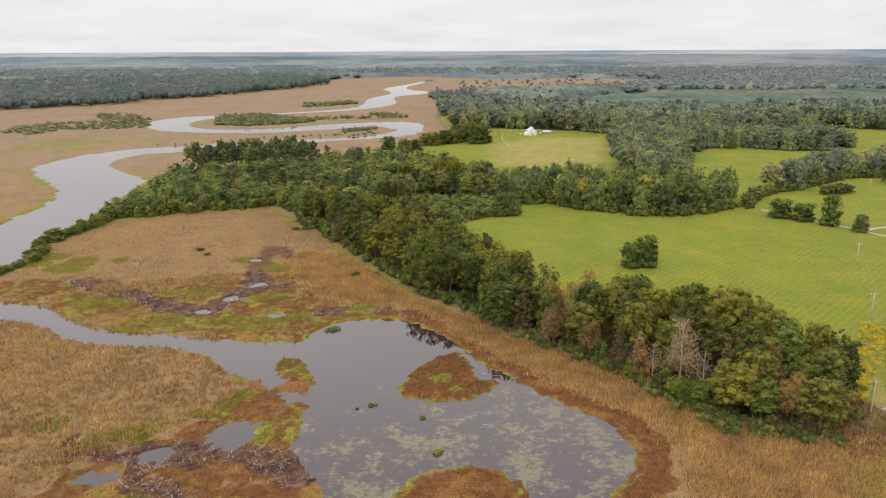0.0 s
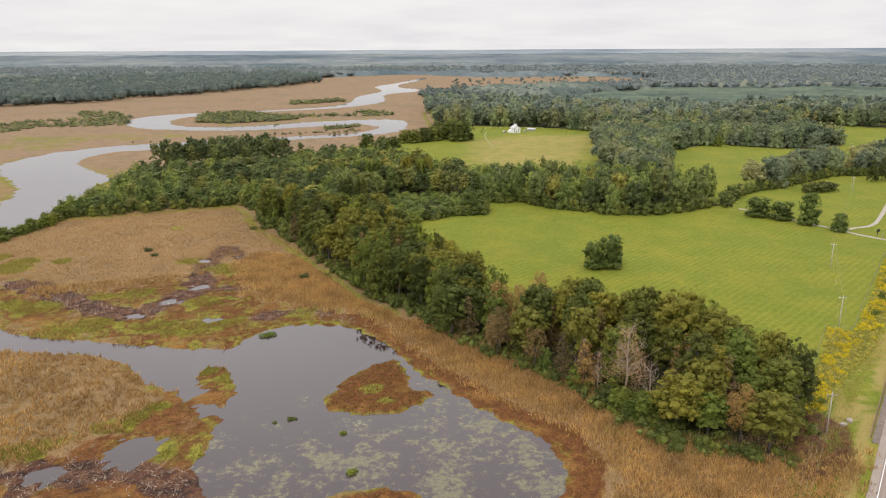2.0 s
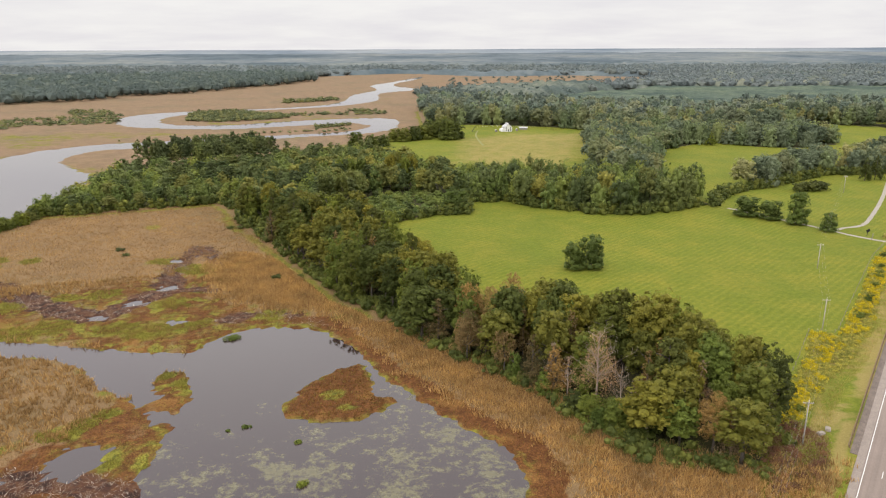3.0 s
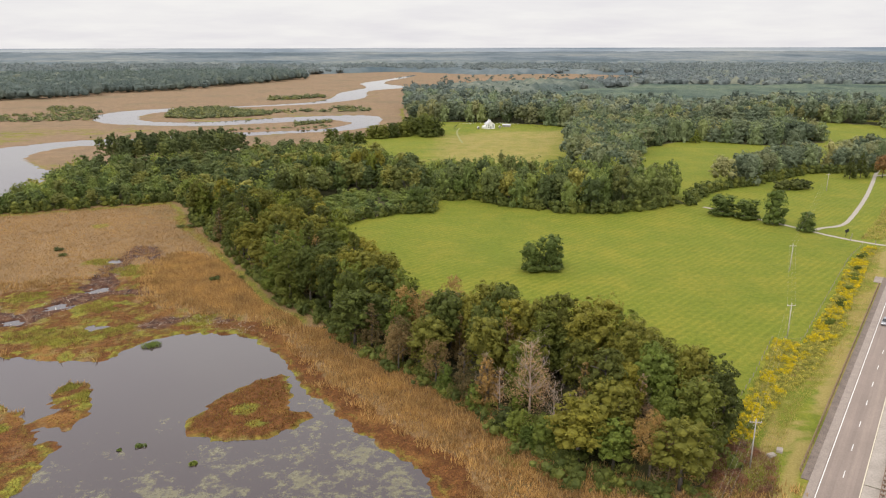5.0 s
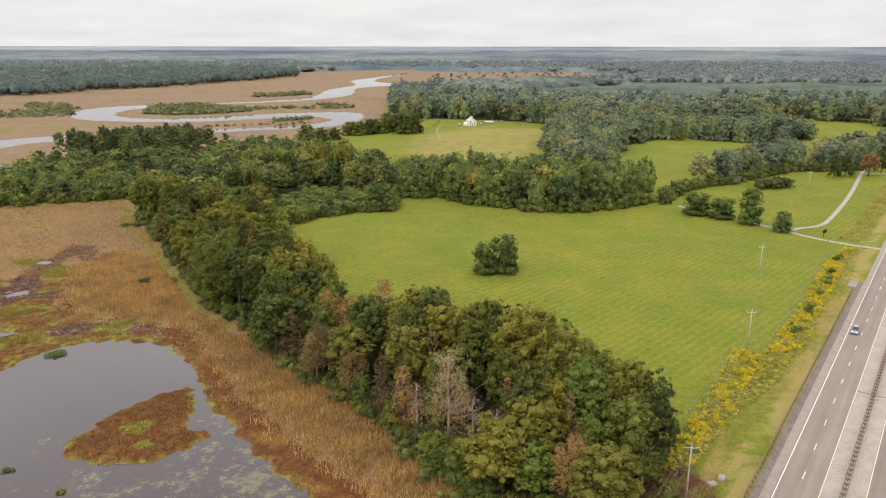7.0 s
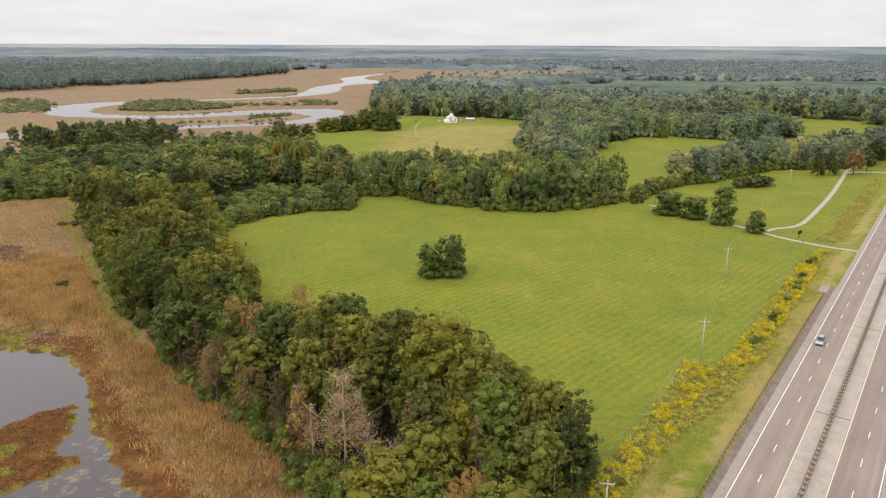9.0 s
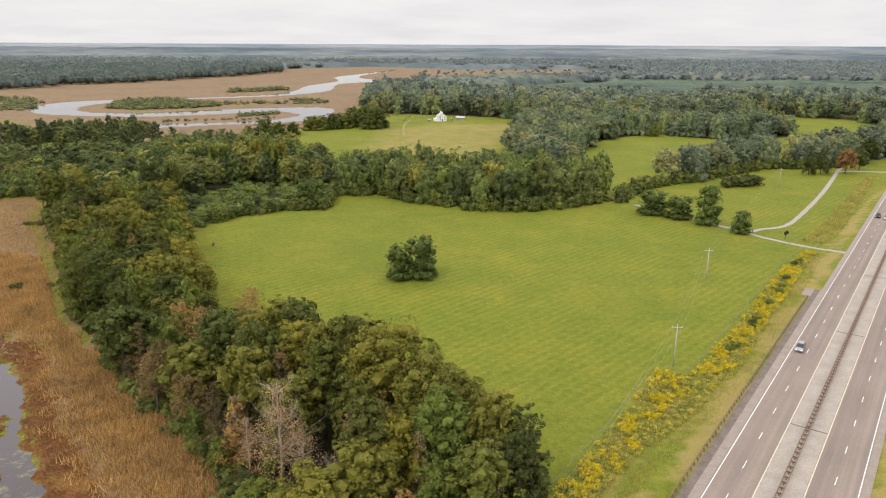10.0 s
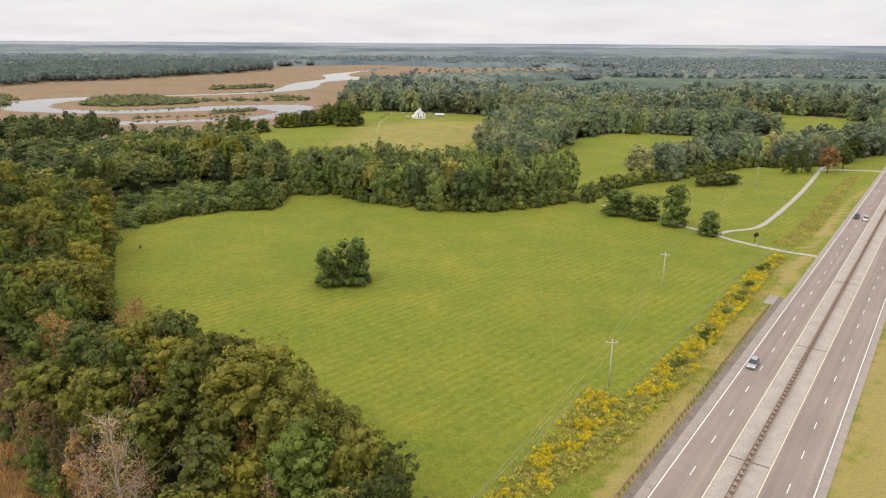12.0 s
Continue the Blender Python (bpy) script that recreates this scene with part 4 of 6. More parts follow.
# trees that stand out in the belt: kind, place, height, crown radius, shape
STANDOUT = [("olive", 90.5, 196.5, 26.0, 8.6, "dome"), ("olive", 83.5, 203.0, 24.0, 7.5, "dome"), ("olive", 97.5, 188.0, 23.0, 7.0, "dome"), ("olive", 103.0, 188.5, 19.0, 5.8, "dome"), ("lime", 99.5, 180.0, 20.0, 5.6, "dome"),
            ("pine", 112.0, 176.5, 19.0, 5.0, "tall"), ("rust", 94.3, 161.5, 14.5, 4.4, "dome"), ("lime", 87.5, 164.0, 11.5, 4.6, "dome"),
            ("rust", 51.0, 202.6, 13.5, 3.8, "dome"), ("rust", 42.0, 214.5, 15.0, 3.6, "dome"), ("rust", 58.0, 196.0, 15.0, 3.4, "cone"), ("rust", 84.5, 181.0, 16.0, 3.0, "cone"),
            ("oak", 78.0, 198.0, 21.0, 5.6, "pine"), ("olive", 62.0, 221.0, 17.0, 5.4, "dome"), ("rust", 56.0, 226.0, 16.0, 4.5, "dome"), ("olive", 25.0, 275.0, 19.5, 7.5, "dome"),
            ("olive", 34.0, 258.0, 18.5, 7.0, "dome"), ("olive", -2.7, 290.5, 19.5, 6.0, "dome"), ("lime", 53.5, 197.5, 9.5, 2.2, "tall"), ("lime", 60.0, 189.5, 8.0, 2.0, "tall"), ("gum", 99.0, 166.0, 17.0, 5.0, "tall"), ("oak", 1.5, 265.5, 22.5, 6.0, "tall"), ("gum", -5.0, 274.0, 23.0, 6.0, "tall"), ("oak", 9.0, 262.0, 21.5, 5.8, "dome"), ("oak", 17.0, 252.0, 20.0, 5.6, "tall"), ("gum", 41.0, 222.0, 18.5, 5.2, "tall"),
            ("rust", 42.5, 226.0, 18.5, 4.6, "dome"), ("rust", 49.0, 222.5, 18.5, 4.8, "dome"), ("rust", 41.0, 211.5, 13.5, 3.8, "dome"), ("rust", 46.5, 212.5, 12.5, 3.6, "dome"), ("rust", 89.5, 189.0, 15.5, 3.4, "cone"), ("rust", 56.0, 232.0, 19.0, 4.4, "dome")]
for kind, x, y, h, r, shape in STANDOUT:
    tree(kind, x, y, h, r, rng, "close" if r > 5.5 or x > 92 else "near", 2, shape, "belt of trees between marsh and field")
MIXED = [("oak", 3.6), ("gum", 3), ("olive", 5), ("rust", 1.3), ("pine", 1.2), ("lime", 0.25)]
clear = [(x, y, 0.62 * r) for _, x, y, h, r, _ in STANDOUT] + [(72.4, 184, 4.5), (70.5, 177, 4.5), (77.3, 179, 4.0), (76.0, 172, 5.0), (82, 174, 4.0), (107.5, 160, 4.0)]
tree("olive", 106.5, 170.0, 17.5, 4.0, rng, "close", 1, "tall", "belt of trees between marsh and field", "slender tree turning pale yellow at the end of the belt", LEAF_YELLOW)
LOW_FRONT = [("gum", 69.5, 176.5, 7.5, 3.4), ("gum", 75.0, 171.0, 9.0, 3.8), ("oak", 80.5, 169.0, 9.5, 4.0), ("gum", 84.5, 173.0, 10.0, 3.6), ("oak", 73.5, 177.5, 6.0, 2.8), ("shrub", 66.5, 181.0, 6.0, 3.0), ("gum", 79.0, 175.0, 6.5, 2.8), ("lime", 71.0, 173.0, 6.0, 2.2)]
for kind, x, y, h, r in LOW_FRONT:
    tree(kind, x, y, h, r, rng, "near", 2, "bush", "belt of trees between marsh and field")
grove(BELT, 8.2, MIXED, (15, 22.5), (4.5, 6.7), "near", "belt of trees between marsh and field", clear)
grove(BAND_NORTH, 9.6, [("oak", 4), ("gum", 5), ("olive", 0.8), ("pine", 0.6)], (15, 21), (5.4, 7.0), "mid", "trees along the north of the field", (), 0.4, LEAF_BAND, 4)
# the west wood: low bright trees in front, pines on the river side, tall mixed trees towards the belt
joined_grove("front_grove", WEST_FRONT, 7.2, [("gum", 5), ("lime", 3.5), ("olive", 1.4), ("oak", 1.6)], (7.5, 12), (3.2, 4.8), "wood", "low bright green trees between marsh and river", 0.3, LEAF_WOOD)
joined_grove("pine_grove", WEST_PINES, 8.8, [("pine", 6), ("oak", 2)], (17, 23), (5.2, 7.0), "wood", "tall dark pines beside the river", 0.2, LEAF_WOOD)
joined_grove("back_grove", WEST_BACK, 10.0, [("oak", 4), ("gum", 3), ("olive", 0.6), ("pine", 1.6)], (9, 14.5), (4.4, 6.2), "wood", "mixed dark green wood behind the front trees", 0.45, LEAF_WOOD)
joined_grove("tall_grove", WEST_TALL, 9.2, [("oak", 3.4), ("gum", 3), ("olive", 2.4), ("pine", 1.2)], (14, 19.5), (4.6, 6.4), "wood", "tall mixed trees round the overgrown clearing", 0.25, LEAF_WOOD)
joined_grove("scrub", SCRUB, 6.4, [("gum", 4), ("oak", 1), ("lime", 1)], (3.5, 6.5), (2.8, 4.2), "wood", "low bright green scrub in the clearing", 0.75, LEAF_WOOD)
joined_grove("track_grove", BAND_TRACK, 11.5, [("oak", 4), ("gum", 1.2), ("olive", 2.4)], (14, 20), (6.4, 9.0), "mid", "broad grey-green trees beside the small track field, leaves tinted for haze", 0.4, LEAF_FAR_HAZE)
joined_grove("house_grove", BAND_HOUSE, 11.5, [("oak", 4), ("gum", 3), ("olive", 1.2)], (15, 21), (6.5, 9.0), "far", "broad tall trees beside the house field", 0.45, LEAF_FAR_HAZE)
joined_grove("field_grove", BAND_FAR, 12.0, [("oak", 5), ("gum", 3), ("olive", 1.4)], (13, 19), (6.5, 8.6), "far", "row of trees between the far fields", 0.5, LEAF_FAR_HAZE)
joined_grove("east_grove", BAND_EAST, 12.0, [("oak", 5), ("gum", 3), ("olive", 1), ("pine", 1)], (13, 19), (6.0, 8.0), "far", "trees at the edge of the far field", 0.4, LEAF_FAR_HAZE)
joined_grove("north_edge", NORTH_FRONT, 13.0, [("oak", 4), ("gum", 2.6), ("olive", 2.4), ("pine", 2)], (16, 24), (6.5, 9.4), "far", "tall front row of the north wood", 0.2, LEAF_FAR_HAZE)
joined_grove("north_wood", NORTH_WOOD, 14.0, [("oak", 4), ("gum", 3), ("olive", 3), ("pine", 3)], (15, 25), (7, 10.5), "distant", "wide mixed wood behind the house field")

# single trees and shrubs that stand out
for kind, x, y, h, r, shape, label in (
    ("oak", 94.6, 294.0, 15.5, 5.3, "bush", "dense green tree standing alone in the mown field"),
    ("oak", 87.8, 293.0, 12.6, 4.9, "bush", "smaller dark green tree beside the lone field tree"),
    ("oak", 195.0, 383.5, 11.5, 7.0, "bush", "round dark green tree at the edge of the track"),
    ("oak", 204.5, 376.0, 10.5, 6.6, "bush", "round dark green tree at the edge of the track"),
    ("gum", 212.6, 364.5, 17.5, 5.8, "bush", "upright slim green tree beside the gravel track"),
    ("gum", 221.0, 350.5, 9.6, 4.3, "bush", "small rounded green tree beside the gravel track"),
    ("oak", 43.0, 397.0, 14.0, 8.2, "bush", "very dark evergreen oak at the corner of the field"),
    ("gum", 62.0, 427.0, 14.0, 7.2, "bush", "full light green tree at the edge of the field"),
    ("orange", 337.5, 484.0, 14.5, 6.0, "dome", ""),
    ("pine", 322.0, 482.0, 16.0, 4.5, "cone", "dark green conifer beside the end of the track"),
    ("pine", 313.5, 479.0, 15.0, 4.0, "cone", "dark green conifer beside the end of the track"),
    ("oak", 352.0, 495.0, 13.0, 5.5, "dome", "dark tree behind the lane to the road"),
    ("oak", 372.0, 520.0, 16.0, 7.0, "dome", "dark tree behind the lane to the road"),
    ("pine", 111.0, 168.5, 19.0, 4.2, "pine", "dark pine at the corner of the tree belt"),
    ("olive", 4.0, 458.0, 21.0, 4.6, "high", "tall pale-stemmed tree at the edge of the clearing"), ("olive", 8.5, 463.0, 22.0, 4.4, "high", "tall pale-stemmed tree at the edge of the clearing"),
    ("gum", 13.0, 455.5, 20.0, 4.2, "high", "tall pale-stemmed tree at the edge of the clearing"), ("olive", 16.5, 459.0, 21.0, 4.4, "high", "tall pale-stemmed tree at the edge of the clearing"),
    ("gum", -37.0, 458.0, 18.0, 4.4, "high", "tall pale-stemmed tree at the edge of the clearing"), ("gum", -27.0, 461.0, 18.5, 4.2, "high", "tall pale-stemmed tree at the edge of the clearing"),
    ("gum", -21.0, 460.0, 19.0, 4.4, "high", "tall pale-stemmed tree at the edge of the clearing"), ("gum", -14.0, 463.0, 18.0, 4.0, "high", "tall pale-stemmed tree at the edge of the clearing"),
    ("pine", -25.0, 386.0, 22.0, 4.6, "high", "tall bare-stemmed pine beside the clearing"), ("pine", -17.0, 391.0, 21.0, 4.2, "high", "tall bare-stemmed pine beside the clearing"),
    ("gum", 276.0, 650.0, 12.0, 4.5, "cone", "small pointed tree in the far field"),
):
    tree(kind, x, y, h, r, rng, "near" if y < 390 else "mid", 2 if shape == "high" else 1, shape, "single trees", label, LEAF_SINGLE if shape == "bush" else LEAF)
for x, y, h, r in ((254, 445, 6.6, 5.6), (260, 447, 7.2, 6.2), (266, 449, 6.8, 6.0), (271, 451, 5.8, 4.8)):
    tree("shrub", x, y, h, r, rng, "mid", 3, None, "shrubs in the track field", "olive green shrub in the grass near the track")
for x, y, h, r in ((-31, 288, 2.6, 2.2), (-22, 231 + 60, 1.5, 1.4), (-66, 370, 2.2, 3.0), (-71, 369, 1.8, 2.2), (-58, 366, 1.8, 1.6), (-110, 330, 1.8, 2.4), (-104, 322, 1.6, 1.8)):
    tree("shrub", x, y, h, r, rng, "mid", 3, None, "marsh shrubs", "small dark shrub standing in the brown reeds")
for x, y, h, r, shape in ((-24, 648, 12, 7.5, "bush"), (-14, 656, 11, 6.5, "bush"), (2, 688, 13, 8.5, "bush"), (12, 696, 14, 9, "bush"), (22, 704, 14, 9.5, "bush"), (33, 716, 17, 10, "bush"), (45, 698, 21, 11.0, "bush"),
                          (52, 706, 18, 9, "bush"), (-6, 690, 12, 8, "bush"), (-40, 668, 13, 8, "bush"), (40, 735, 19, 10, "bush"), (26, 730, 17, 9, "bush")):
    tree("oak", x, y, h, r, rng, "mid", 3, shape, "oaks beside the house field", "big spreading live oak on the house lawn")
# bushes along the river bank and the marsh
for s in np.linspace(0, 1, 44):
    x, y = -187 + 4 * math.sin(s * 9) + rng.uniform(-3.5, 3.5), 292 + 112 * s
    tree(("gum", "oak", "shrub")[rng.randint(3)], x, y, rng.uniform(2.5, 5.5) * (0.7 + 0.9 * s), rng.uniform(2.4, 3.8) * (0.8 + 0.5 * s), rng, "mid", 3, "bush", "bushes on the river bank", "leafy green bush on the river bank")


# ---- distant woods: joined foliage, nobody could count it ----
def woods(name, points, spacing, h, r, count, size, material, label, seed, keep=1.0, ragged_by=0.0):
    q = np.random.RandomState(seed)
    tris = []
    pts = scatter(points, spacing, q)
    if ragged_by:
        pts = pts[outline_distance(points, pts[:, 0], pts[:, 1]) + ragged_by * ripple(pts[:, 0], pts[:, 1], 130, seed) > 0.4 * ragged_by]
    pts = pts[q.rand(len(pts)) < keep * (1 + 0.8 * ripple(pts[:, 0], pts[:, 1], 60, seed))] if keep < 1 else pts
    for (x, y), z in zip(pts, terrain(pts[:, 0], pts[:, 1])):
        hh, rr = q.uniform(*h), q.uniform(*r)
        lobes = [(0.5 * rr * math.cos(a), 0.5 * rr * math.sin(a), hh * e, rr * 0.6, 0.9) for a, e in ((q.uniform(0, 2), 0.45), (q.uniform(2, 4), 0.62), (q.uniform(4, 6.2), 0.78))] + [(0, 0, hh * 0.86, rr * 0.5, 0.9)]
        heart = ICO_V * (rr * 0.9, rr * 0.9, hh * 0.47) * q.uniform(0.8, 1.1, (12, 1)) + (0, 0, hh * 0.52)
        tris.append(np.concatenate([foliage(q, lobes, count, size, 0, 0, 0, 0.28), heart[np.array(ICO_F)].reshape(-1, 3)]) + (x, y, z))
    return tagged(new(name, joined(name, tris, material, seed)), label, "woods", kind="stuff")


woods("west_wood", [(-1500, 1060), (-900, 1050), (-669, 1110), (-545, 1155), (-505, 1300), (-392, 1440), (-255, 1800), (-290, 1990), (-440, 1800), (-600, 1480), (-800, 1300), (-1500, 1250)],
      19.0, (12, 22), (8.5, 12.5), 110, 1.4, FAR_WOODS_HAZE, "long dark wood beyond the marsh", 22, 1.0, 28.0)
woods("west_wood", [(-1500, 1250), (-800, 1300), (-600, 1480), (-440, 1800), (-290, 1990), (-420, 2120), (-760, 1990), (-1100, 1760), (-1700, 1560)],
      31.0, (12, 22), (13, 19), 100, 1.9, FAR_WOODS_HAZE, "deep dark wood behind the marsh edge", 36)
woods("river_bushes", [(-296, 1010), (-270, 896), (-227, 878), (-175, 900), (-145, 928), (-190, 975), (-245, 1030), (-262, 1010)],
      6.5, (1.2, 4.5), (2.5, 5), 22, 1.0, MARSH_SHRUB, "low bushes on the river islands", 23)
woods("bank_bushes", [(-520, 830), (-447, 800), (-430, 844), (-368, 858), (-345, 870), (-372, 965), (-425, 1030), (-472, 1050), (-472, 1012), (-425, 950), (-485, 925)],
      7.5, (0.6, 2.6), (2.5, 5), 18, 1.0, MARSH_SHRUB, "low green brush on the marsh beside the river", 24, 0.6)
woods("shore_bushes", [(-292, 690), (-235, 708), (-154, 753), (-83, 773), (-50, 800), (-60, 815), (-95, 790), (-165, 770), (-240, 722), (-300, 702)],
      4.5, (0.4, 2.6), (1.0, 3.4), 30, 0.5, MARSH_SHRUB, "dark brush along the river shore", 25, 0.2)
woods("bar_bushes", [(-182, 938), (-130, 955), (-60, 968), (-34, 972), (-28, 1010), (-77, 1045), (-96, 989), (-190, 970)], 7.0, (0.8, 3.2), (2.5, 5), 20, 1.0, MARSH_SHRUB, "band of low bushes on the marsh between the river arms", 35, 0.6)
woods("island_bushes", [(-104, 826), (-66, 848), (-62, 836), (-98, 806)], 6.0, (1, 3.5), (2.5, 4.5), 28, 0.9, MARSH_SHRUB, "low bushes on the narrow river island", 26)
woods("upper_bushes", [(-205, 1142), (-125, 1205), (-132, 1248), (-210, 1190)], 9.0, (1, 5), (3, 6), 26, 1.2, MARSH_SHRUB, "low bushes along the upper river", 27)
woods("marsh_trees", [(60, 1600), (340, 1640), (560, 1790), (590, 1940), (420, 2060), (170, 2020), (60, 1900)], 40.0, (1.0, 4), (2.5, 6), 20, 1.6, FAR_WOODS_HAZE, "thin scattered trees on the far marsh", 29, 0.6)
woods("valley_woods", [(20, 1120), (150, 1070), (300, 1340), (450, 1500), (560, 1640), (340, 1560), (60, 1500), (-10, 1420)], 24.0, (3, 12), (6, 11), 26, 2.4, FAR_WOODS_HAZE, "scattered trees on the upper marsh", 28)

OPEN_MARSH = [(-2600, 900), (-1500, 1050), (-669, 1125), (-560, 1175), (-524, 1316), (-411, 1457), (-274, 1817), (-300, 2080), (-60, 2260), (60, 2150), (160, 2050), (420, 2080), (600, 1960), (560, 1760), (380, 1600),
              (60, 1540), (0, 1420), (60, 1180), (20, 900), (-200, 900)]
CLEARING = [(-1500, 2120), (-760, 2180), (-640, 2330), (-900, 2420), (-1600, 2380)]
PLANTATION = [(203, 985), (271, 960), (360, 912), (507, 995), (700, 910), (1200, 800), (2000, 800), (2000, 1480), (920, 1450), (464, 1486), (315, 1330), (200, 1180)]


def canopy_material(name, a, b, d, size):
    n = Nodes(name, 0.95, 0, 0.1)
    p = n.place()
    c = n.ramp(n.noise(size, p, 7, 0.75), [(0.36, a), (0.5, b), (0.64, d)])
    c = n.mix(1.0, c, n.ramp(n.noise(size * 0.1, p, 4, 0.6), [(0.38, (0.58, 0.66, 0.72)), (0.5, (1.0, 1.0, 1.0)), (0.62, (1.38, 1.28, 1.14))]), "MULTIPLY")
    n.bump(n.noise(size * 1.5, p, 5, 0.7), 1.0, 3.0)
    return n.colour(c)


def canopy(name, x0, x1, dx, y0, y1, dy, material, label, top=13.0, seed=31, only=None, without=None, rough=1.0, margin=0.0):
    """Treetops seen from far: a sheet of domes over the woods, cut where the land is open."""
    cx, cy = steps((x0, x1, dx)), steps((y0, y1, dy))
    X, Y = np.meshgrid(cx, cy)
    X = X + dx * 0.35 * ripple(X, Y, dx * 3.1, seed + 5)
    gap = np.maximum(outline_distance(OPEN_MARSH, X, Y), outline_distance(CLEARING, X, Y))
    gap = gap + margin
    if without is not None:
        gap = np.maximum(gap, outline_distance(without, X, Y))
    if only is not None:
        gap = np.maximum(gap, -outline_distance(only, X, Y))
    cover = 1 - smooth(gap + 18 * ripple(X, Y, 90, seed), -34, 10)
    dome = np.minimum(np.abs(ripple(X, Y, dx * 5.0, seed + 1)) * 0.55 + np.abs(ripple(X, Y, dx * 2.6, seed + 2)) * 0.45, 1.1)
    Zc = heights(X, Y) - 4 + cover * (top * (1 + rough * (dome - 0.5)) + 4 + 4 * rough * ripple(X, Y, 260, seed + 3))
    Zc = Zc - 24 * (1 - smooth(Y, y0, y0 + 4 * dy))
    ob = sheet(name, cx, cy, Zc, material)
    ob.data.vertices.foreach_set("co", np.stack([X, Y, Zc], -1).ravel().astype(np.float32))
    return tagged(ob, label, "woods", kind="stuff")


# canopy colours turn paler and bluer sheet by sheet, haze put into them
canopy("plantation", 180, 2000, 9, 790, 1600, 9, canopy_material("plantation_haze_canopy", (0.056, 0.08, 0.06), (0.083, 0.112, 0.083), (0.112, 0.14, 0.104), 0.08), "even dark green young pine plantation", 7, 61, PLANTATION, None, 0.5)
canopy("far_woods", -1800, 2000, 10, 1120, 2000, 10, canopy_material("far_haze_canopy", (0.072, 0.09, 0.076), (0.118, 0.138, 0.113), (0.168, 0.182, 0.15), 0.05), "green woods stretching away over flat land", 13, 31, None, PLANTATION, 1.0, 60.0)
canopy("distant_woods", -2300, 2700, 20, 1930, 3000, 18, canopy_material("distant_haze_canopy", (0.095, 0.118, 0.124), (0.12, 0.145, 0.152), (0.15, 0.172, 0.176), 0.024), "distant woods tinted pale blue-green for haze", 13, 41, None, None, 0.7)
canopy("backdrop", -3300, 3500, 40, 2880, 4050, 30, canopy_material("backdrop_haze_canopy", (0.095, 0.115, 0.125), (0.125, 0.148, 0.16), (0.16, 0.182, 0.19), 0.012), "far woods tinted pale blue for haze", 13, 51, None, None, 0.5)
canopy("horizon", -3700, 3800, 60, 3870, 4940, 45, canopy_material("horizon_haze_canopy", (0.165, 0.19, 0.215), (0.19, 0.218, 0.243), (0.22, 0.247, 0.272), 0.008), "pale hazy wooded horizon", 12, 71, None, None, 0.12)

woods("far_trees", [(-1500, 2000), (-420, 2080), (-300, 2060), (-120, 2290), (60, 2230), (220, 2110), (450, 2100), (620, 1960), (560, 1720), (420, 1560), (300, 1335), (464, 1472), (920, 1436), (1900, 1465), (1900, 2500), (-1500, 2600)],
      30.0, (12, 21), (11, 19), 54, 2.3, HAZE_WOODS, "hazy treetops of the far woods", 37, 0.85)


# ---- road ----
def strip(name, s0, s1, o0, o1, z0, z1, material, parent=None, seg=24.0, label=""):
    """A slab along the road from s0 to s1 and across from o0 to o1."""
    n = max(1, int((s1 - s0) / seg))
    verts, faces = [], []
    for k in range(n + 1):
        s = s0 + (s1 - s0) * k / n
        for o, z in ((o0, z0), (o1, z0), (o1, z1), (o0, z1)):
            verts.append((*road_xy(s, o), z))
    for k in range(n):
        a = 4 * k
        faces += [(a + 3, a + 2, a + 6, a + 7), (a + 1, a + 5, a + 6, a + 2), (a, a + 3, a + 7, a + 4)]
    faces += [(0, 1, 2, 3), (4 * n, 4 * n + 3, 4 * n + 2, 4 * n + 1)]
    me = mesh_of(name, verts, faces, material)
    if parent is None:
        return new(name, me)
    return part(name, me, parent, label)


S0, S1 = -260, 760
road = tagged(strip("road", S0, S1, -0.25, 21.6, ROAD_Z - 0.3, ROAD_Z, ASPHALT), "worn grey divided highway with two lanes each way", "road", kind="structure")
strip("shoulder", S0, 112, -1.85, -0.254, ROAD_Z - 0.3, ROAD_Z - 0.01, SHOULDER, road, label="pale asphalt shoulder beside the lanes")
strip("shoulder_edge", -43, 112, -3.4, -1.854, ROAD_Z - 0.3, ROAD_Z - 0.014, DIRTY_SHOULDER, road, label="darker dirt-stained outer shoulder beside the guard rail")
strip("shoulder", 112.01, S1, -1.6, -0.254, ROAD_Z - 0.3, ROAD_Z - 0.01, SHOULDER, road, label="pale asphalt shoulder beside the lanes")
strip("apron", 104, 111.9, -6.0, -3.404, ROAD_Z - 0.3, ROAD_Z - 0.02, SHOULDER, road, label="small paved turnout at the end of the guard rail")
strip("shoulder", S0, S1, 21.604, 22.9, ROAD_Z - 0.3, ROAD_Z - 0.01, SHOULDER, road, label="pale asphalt shoulder beside the lanes")
strip("median", S0, S1, 7.15, 13.75, ROAD_Z - 0.1, ROAD_Z + 0.012, MEDIAN, road, label="pale concrete median strip")
strip("edge_line", S0, S1, 0.0, 0.16, ROAD_Z - 0.05, ROAD_Z + 0.006, LINE_WHITE, road, label="white painted edge line")
strip("edge_line", S0, S1, 21.2, 21.36, ROAD_Z - 0.05, ROAD_Z + 0.006, LINE_WHITE, road, label="white painted edge line")
strip("median_line", S0, S1, 6.86, 7.06, ROAD_Z - 0.05, ROAD_Z + 0.006, LINE_YELLOW, road, label="faded yellow painted line")
strip("median_line", S0, S1, 13.85, 14.05, ROAD_Z - 0.05, ROAD_Z + 0.006, LINE_YELLOW, road, label="faded yellow painted line")
ROAD_TURN = math.degrees(math.atan2(ROAD_U[1], ROAD_U[0]))
